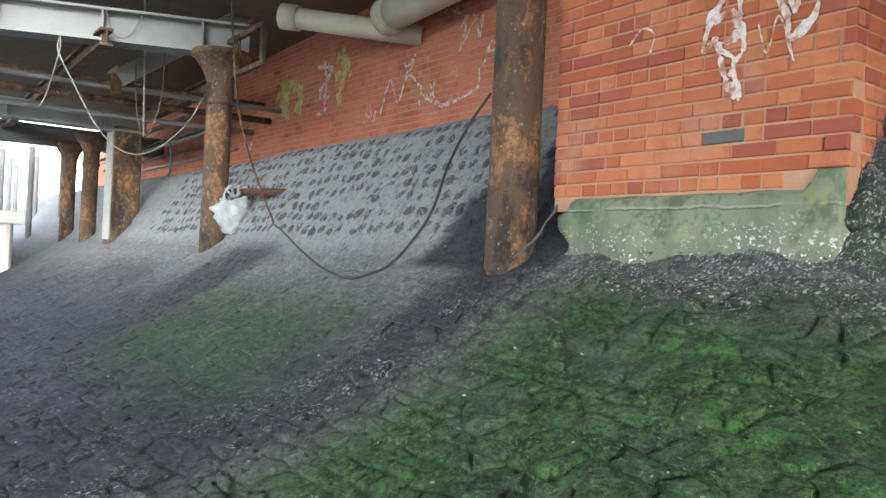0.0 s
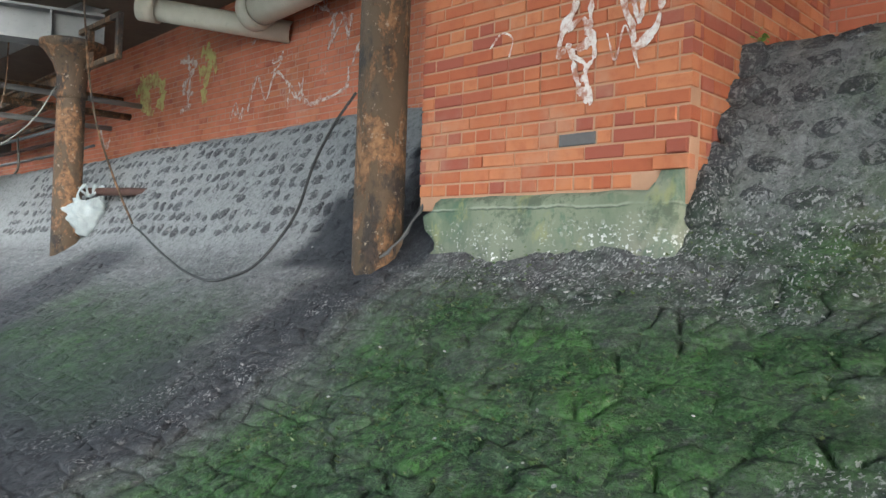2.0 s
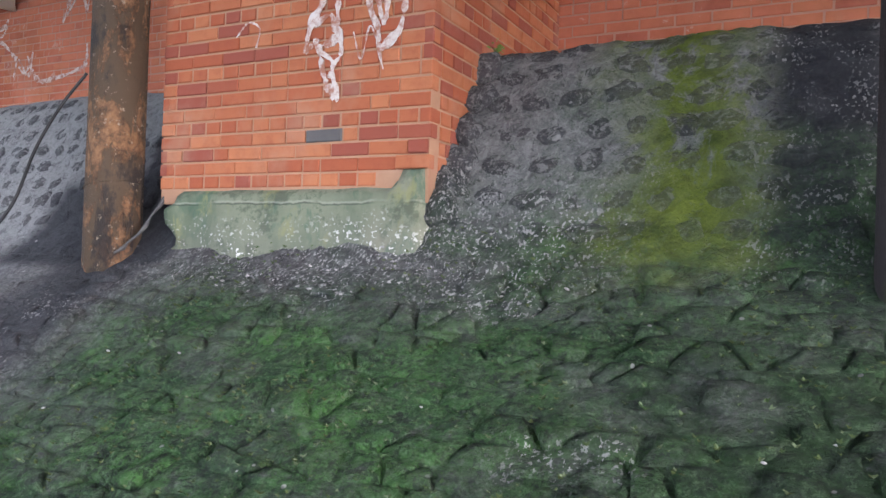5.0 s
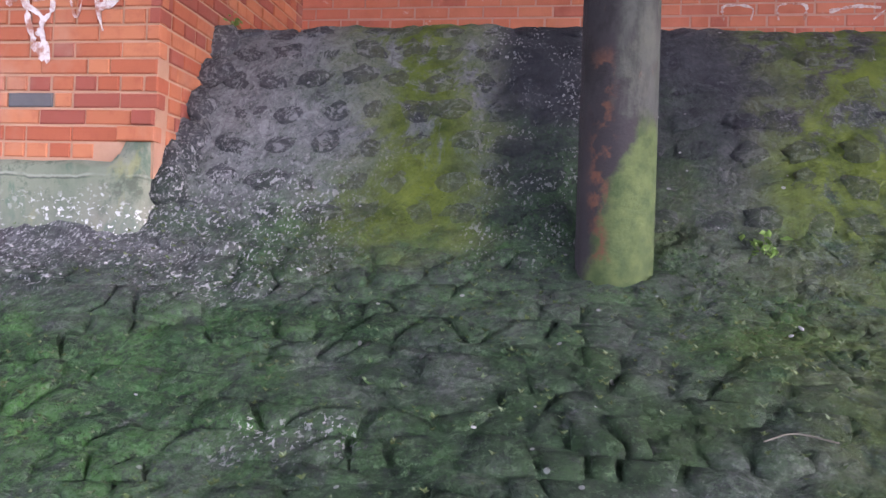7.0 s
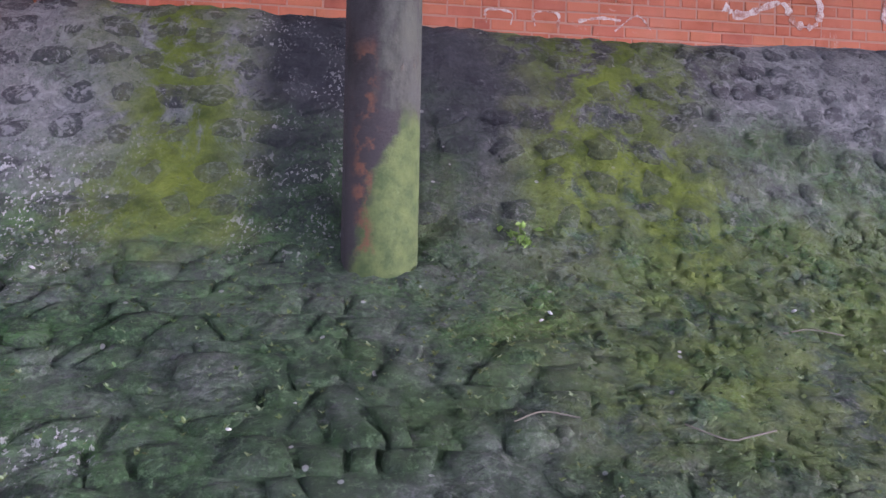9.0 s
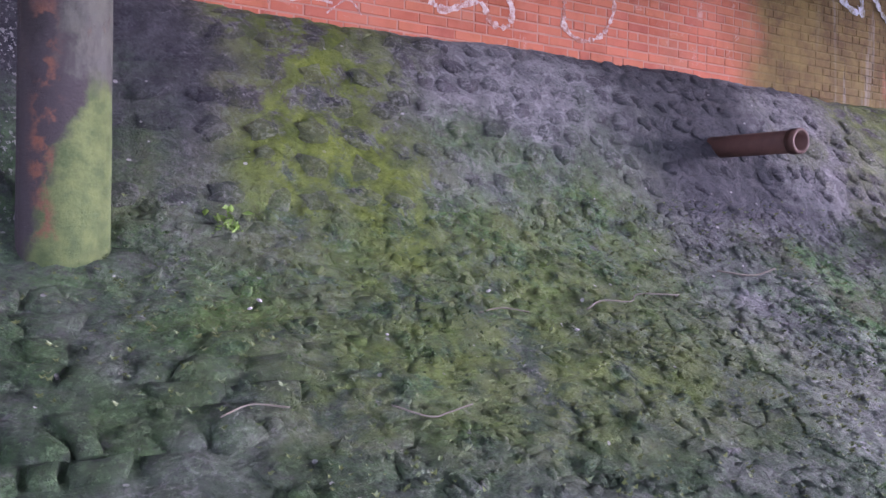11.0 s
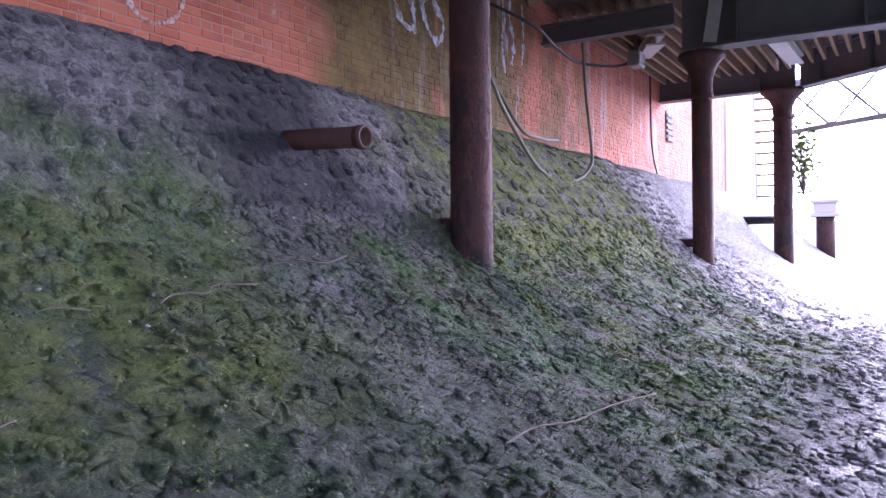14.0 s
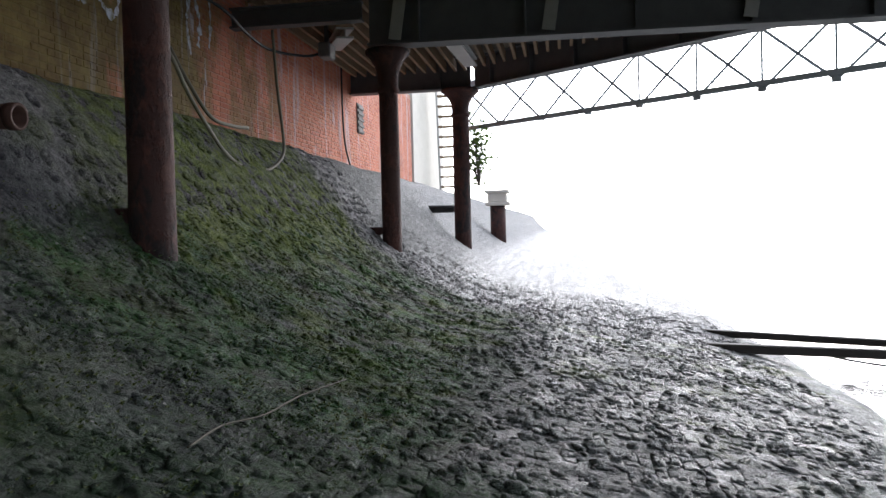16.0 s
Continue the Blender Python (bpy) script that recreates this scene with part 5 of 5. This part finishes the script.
def fitted_shape(q, k):
    """Corners and faces of one fitted stone about its own middle: a sunk foot, a broken shoulder and an uneven top."""
    cx, cs, ring, rise, ta, tb = q
    verts, faces = [], []
    for f, z in ((1.0, -0.045), (0.985, 0.1 * rise), (0.90, 0.75 * rise), (0.55, rise)):
        for a, b in ring:
            rough = 0.0 if z < 0 else 0.55 * rise * noise.noise(Vector((9 * (cx + a * f), 9 * (cs + b * f), 5.0)))
            verts.append((a * f, b * f, z + rough + (ta * a + tb * b) * (z > 0)))
    verts.append((0, 0, rise * (1.0 + 0.5 * noise.noise(Vector((9 * cx, 9 * cs, 5.0))))))
    for r in range(3):
        for i in range(8):
            j = (i + 1) % 8
            faces.append((k + r * 8 + i, k + r * 8 + j, k + r * 8 + 8 + j, k + r * 8 + 8 + i))
    for i in range(8):
        faces.append((k + 24 + i, k + 24 + (i + 1) % 8, k + 32))
    return verts, faces


def lay_fitted(label, spots, near, material):
    """The fitted stones near the path as parts of the bank, the rest joined into one part."""
    single, verts, faces = 0, [], []
    for q in spots:
        m = stone_pose(q[0], q[1], 1, 1, 1, 0.0, -0.004)
        if single < 300 and near(q):
            v, f = fitted_shape(q, 0)
            me = bpy.data.meshes.new("stone")
            me.from_pydata(v, [], f)
            me.shade_smooth()
            me.materials.append(material)
            ob = new("stone", me)
            ob.parent = bank
            ob.matrix_local = m
            single += 1
            continue
        v, f = fitted_shape(q, len(verts))
        verts += [tuple(m @ Vector(p)) for p in v]
        faces += f
    me = bpy.data.meshes.new("stonework")
    me.from_pydata(verts, [], faces)
    me.shade_smooth()
    me.materials.append(material)
    ob = new("stonework", me)
    ob.parent = bank
    tagged(ob, label, kind="stuff")


def clear_of_pier(x, s):
    return not (PIER_X0 < x < PIER_X1 and s > s_of_y(3.15)) and not (x < 0.6 and s > s_of_y(3.24))


lay_fitted("rubble stones of the lower bank under moss", fitted_stones(-3.6, 1.7, s_of_y(-1.2), s_of_y(3.30), 0.15, 0.118, 0.020, lambda x, s: clear_of_pier(x, s) and x < 0.45 + 0.35 * math.sin(5 * s), 4),
           lambda q: -2.9 < q[0] < 0.8 and s_of_y(1.45) < q[1] < s_of_y(2.95), M_SETT)
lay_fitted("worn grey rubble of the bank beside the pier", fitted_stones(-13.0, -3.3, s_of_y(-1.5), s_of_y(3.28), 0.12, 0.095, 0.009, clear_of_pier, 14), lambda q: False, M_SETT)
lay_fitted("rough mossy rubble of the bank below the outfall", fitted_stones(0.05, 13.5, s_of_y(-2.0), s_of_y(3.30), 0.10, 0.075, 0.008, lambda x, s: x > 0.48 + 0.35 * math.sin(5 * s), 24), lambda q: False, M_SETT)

# loose clods and broken stones that roughen the eastern slope
CLODS = [stone_mesh(60 + k, "stone", M_SETT, 1.2, 7) for k in range(9)]
rnd = random.Random(31)
clods = []
while len(clods) < 14000:
    x = -3.2 + 15 * rnd.random() ** 1.25
    s = rnd.uniform(s_of_y(-1.9), s_of_y(3.34))
    if rnd.random() < min(0.85, 1.0 - x) or (x < PIER_X1 + 0.1 and s > s_of_y(3.0)) or noise.noise(Vector((x * 2.2, s * 2.2, 7))) < rnd.uniform(-0.55, 0.3):
        continue
    w = rnd.uniform(0.03, 0.075) * (1.5 if rnd.random() < 0.06 else 1.0)
    clods.append((x, s, w, w * rnd.uniform(0.6, 1.0), w * rnd.uniform(0.5, 1.3), rnd.uniform(0, 6.28), rnd.uniform(-0.012, 0.004)))
lay("small broken stones and clods on the mossy slope", clods, CLODS, lambda q: False, M_SETT)

face = []
for r in range(10):
    x = -12.0 + 0.1 * (r % 2)
    while x < 12:
        west = x < -3.4
        pitch = 0.150 if west or x > 1.6 else 0.185
        s = s_of_y(3.36) + pitch * r + 0.012 * math.sin(x * 2.3 + r)
        if not (PIER_X0 - 0.15 < x < PIER_X1 + 0.08) and s < s_of_y(3.97) and rnd.random() > (0.10 if west else 0.05):
            w, d = (rnd.uniform(0.085, 0.135), rnd.uniform(0.095, 0.14)) if west else (rnd.uniform(0.13, 0.20), rnd.uniform(0.12, 0.165)) if x < 1.6 else (rnd.uniform(0.10, 0.19), rnd.uniform(0.10, 0.15))
            face.append((x + rnd.uniform(-0.02, 0.02), s + rnd.uniform(-0.02, 0.02), w, d, rnd.uniform(0.05, 0.13), rnd.uniform(-0.5, 0.5), rnd.uniform(-0.010, 0.0)))
        x += rnd.uniform(0.135, 0.185) if west else rnd.uniform(0.12, 0.18) if x > 1.6 else rnd.uniform(0.18, 0.235)
pale = {id(q) for q in face if q[0] > 1.5 and (q[0] > 2.3 or rnd.random() < 0.6)}
GREYS = [stone_mesh(40 + k, "stone", M_FACE, 0.8) for k in range(7)]
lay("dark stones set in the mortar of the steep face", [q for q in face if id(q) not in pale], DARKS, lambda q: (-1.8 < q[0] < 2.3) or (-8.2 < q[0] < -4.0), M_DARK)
lay("grey stones set in the mortar of the steep face", [q for q in face if id(q) in pale], GREYS, lambda q: q[0] < 5.0, M_FACE)
for k, (y, z, w) in enumerate(((3.36, 0.16, 0.2), (3.33, 0.30, 0.22), (3.40, 0.42, 0.2), (3.50, 0.52, 0.24), (3.60, 0.70, 0.2), (3.70, 0.88, 0.22), (3.82, 1.06, 0.22))):
    ob = new("stone", DARKS[k % 7])
    ob.parent = bank
    ob.matrix_local = Matrix.Translation((PIER_X1 + 0.03, y + 0.03, EYE + z)) @ Matrix.Rotation(radians(65), 4, "X") @ Matrix.Rotation(k * 1.3, 4, "Z") @ Matrix.Diagonal((w, w * 0.8, 0.25, 1))

# ---- single bricks of the pier and the long walls ----
M_GREY_BRICK = plain("grey_engineering_brick", (0.075, 0.07, 0.072), (0.13, 0.12, 0.12), 0.7, 0.0, 20.0, 0.2)
GREY = (-2.49, -2.28, EYE + 0.61, EYE + 0.674)
for b in FRONT:
    if abs((b[2] + b[3]) / 2 - EYE - 0.642) < 0.038 and b[1] > GREY[0] and b[0] < GREY[1]:
        b = (b[0], min(b[1], GREY[0] - 0.01), *b[2:]) if b[0] < GREY[0] - 0.06 else (max(b[0], GREY[1] + 0.01), *b[1:]) if b[1] > GREY[1] + 0.06 else None
        if b is None:
            continue
    if b[2] <= EYE + 1.5:
        low_right = b[2] < EYE + 0.60 and b[0] > PIER_X1 - 0.36 + (b[2] - EYE - 0.38) * 1.6
        if low_right and b[2] < EYE + 0.43:
            continue
        ob = brick_piece(pier, b, PIER_Y - (0.02 if low_right else 0), 0.06, M_BRICK)
grey = brick_piece(pier, GREY, PIER_Y, 0.05, M_GREY_BRICK)
grey["label"] = "grey engineering brick"
for b in SIDE:
    if EYE + 0.45 < b[2] <= EYE + 1.75:
        if b[0] < 0.05 and b[1] - b[0] > 0.12:
            b = (b[0] + 0.105, *b[1:])
        brick_piece(pier, b, 0.0, 0.05, M_BRICK, SIDE_TURN)
for b in wall_e_bricks:
    brick_piece(wall_e, b, WALL_Y, 0.05, M_WALL_PIECE)
for b in wall_w_bricks:
    brick_piece(wall_w, b, WALL_Y, 0.05, M_WALL_PIECE)


# ---- tufts of moss and small plants over the bank ----
def tufts():
    rnd = random.Random(9)
    verts, faces = [], []
    while len(faces) < 33000:
        x = rnd.uniform(-3.0, 6.5)
        y = rnd.uniform(1.0, 3.35)
        if x < 0.4 and rnd.random() < 0.45 or noise.noise(Vector((x * 1.6, y * 1.6, 3))) < rnd.uniform(-0.5, 0.25):
            continue
        p, nrm = bank_at(x, s_of_y(y, x))
        p = p + nrm * rnd.uniform(0.02, 0.045)
        size = rnd.uniform(0.006, 0.017)
        for _ in range(4):
            a = rnd.uniform(0, 6.28)
            out = Vector((math.cos(a), math.sin(a), 0)) * size + nrm * size * rnd.uniform(0.2, 1.1)
            side = out.cross(nrm).normalized() * size * 0.42
            k = len(verts)
            verts += [tuple(p - side), tuple(p + side), tuple(p + out)]
            faces.append((k, k + 1, k + 2))
    me = bpy.data.meshes.new("moss_tufts")
    me.from_pydata(verts, [], faces)
    n = Nodes("moss_tuft")
    r = n.island()
    col = n.mix(n.step(n.noise(1.7, 4), 0.35, 0.65), (0.035, 0.075, 0.02), (0.10, 0.12, 0.035))
    col = n.mix(n.step(r, 0.55, 1.0), col, (0.16, 0.20, 0.11))
    me.materials.append(n.done(col, 0.8))
    ob = new("moss_tufts", me)
    return tagged(ob, "small tufts of moss and weed on the bank", "moss", kind="stuff")


tufts()
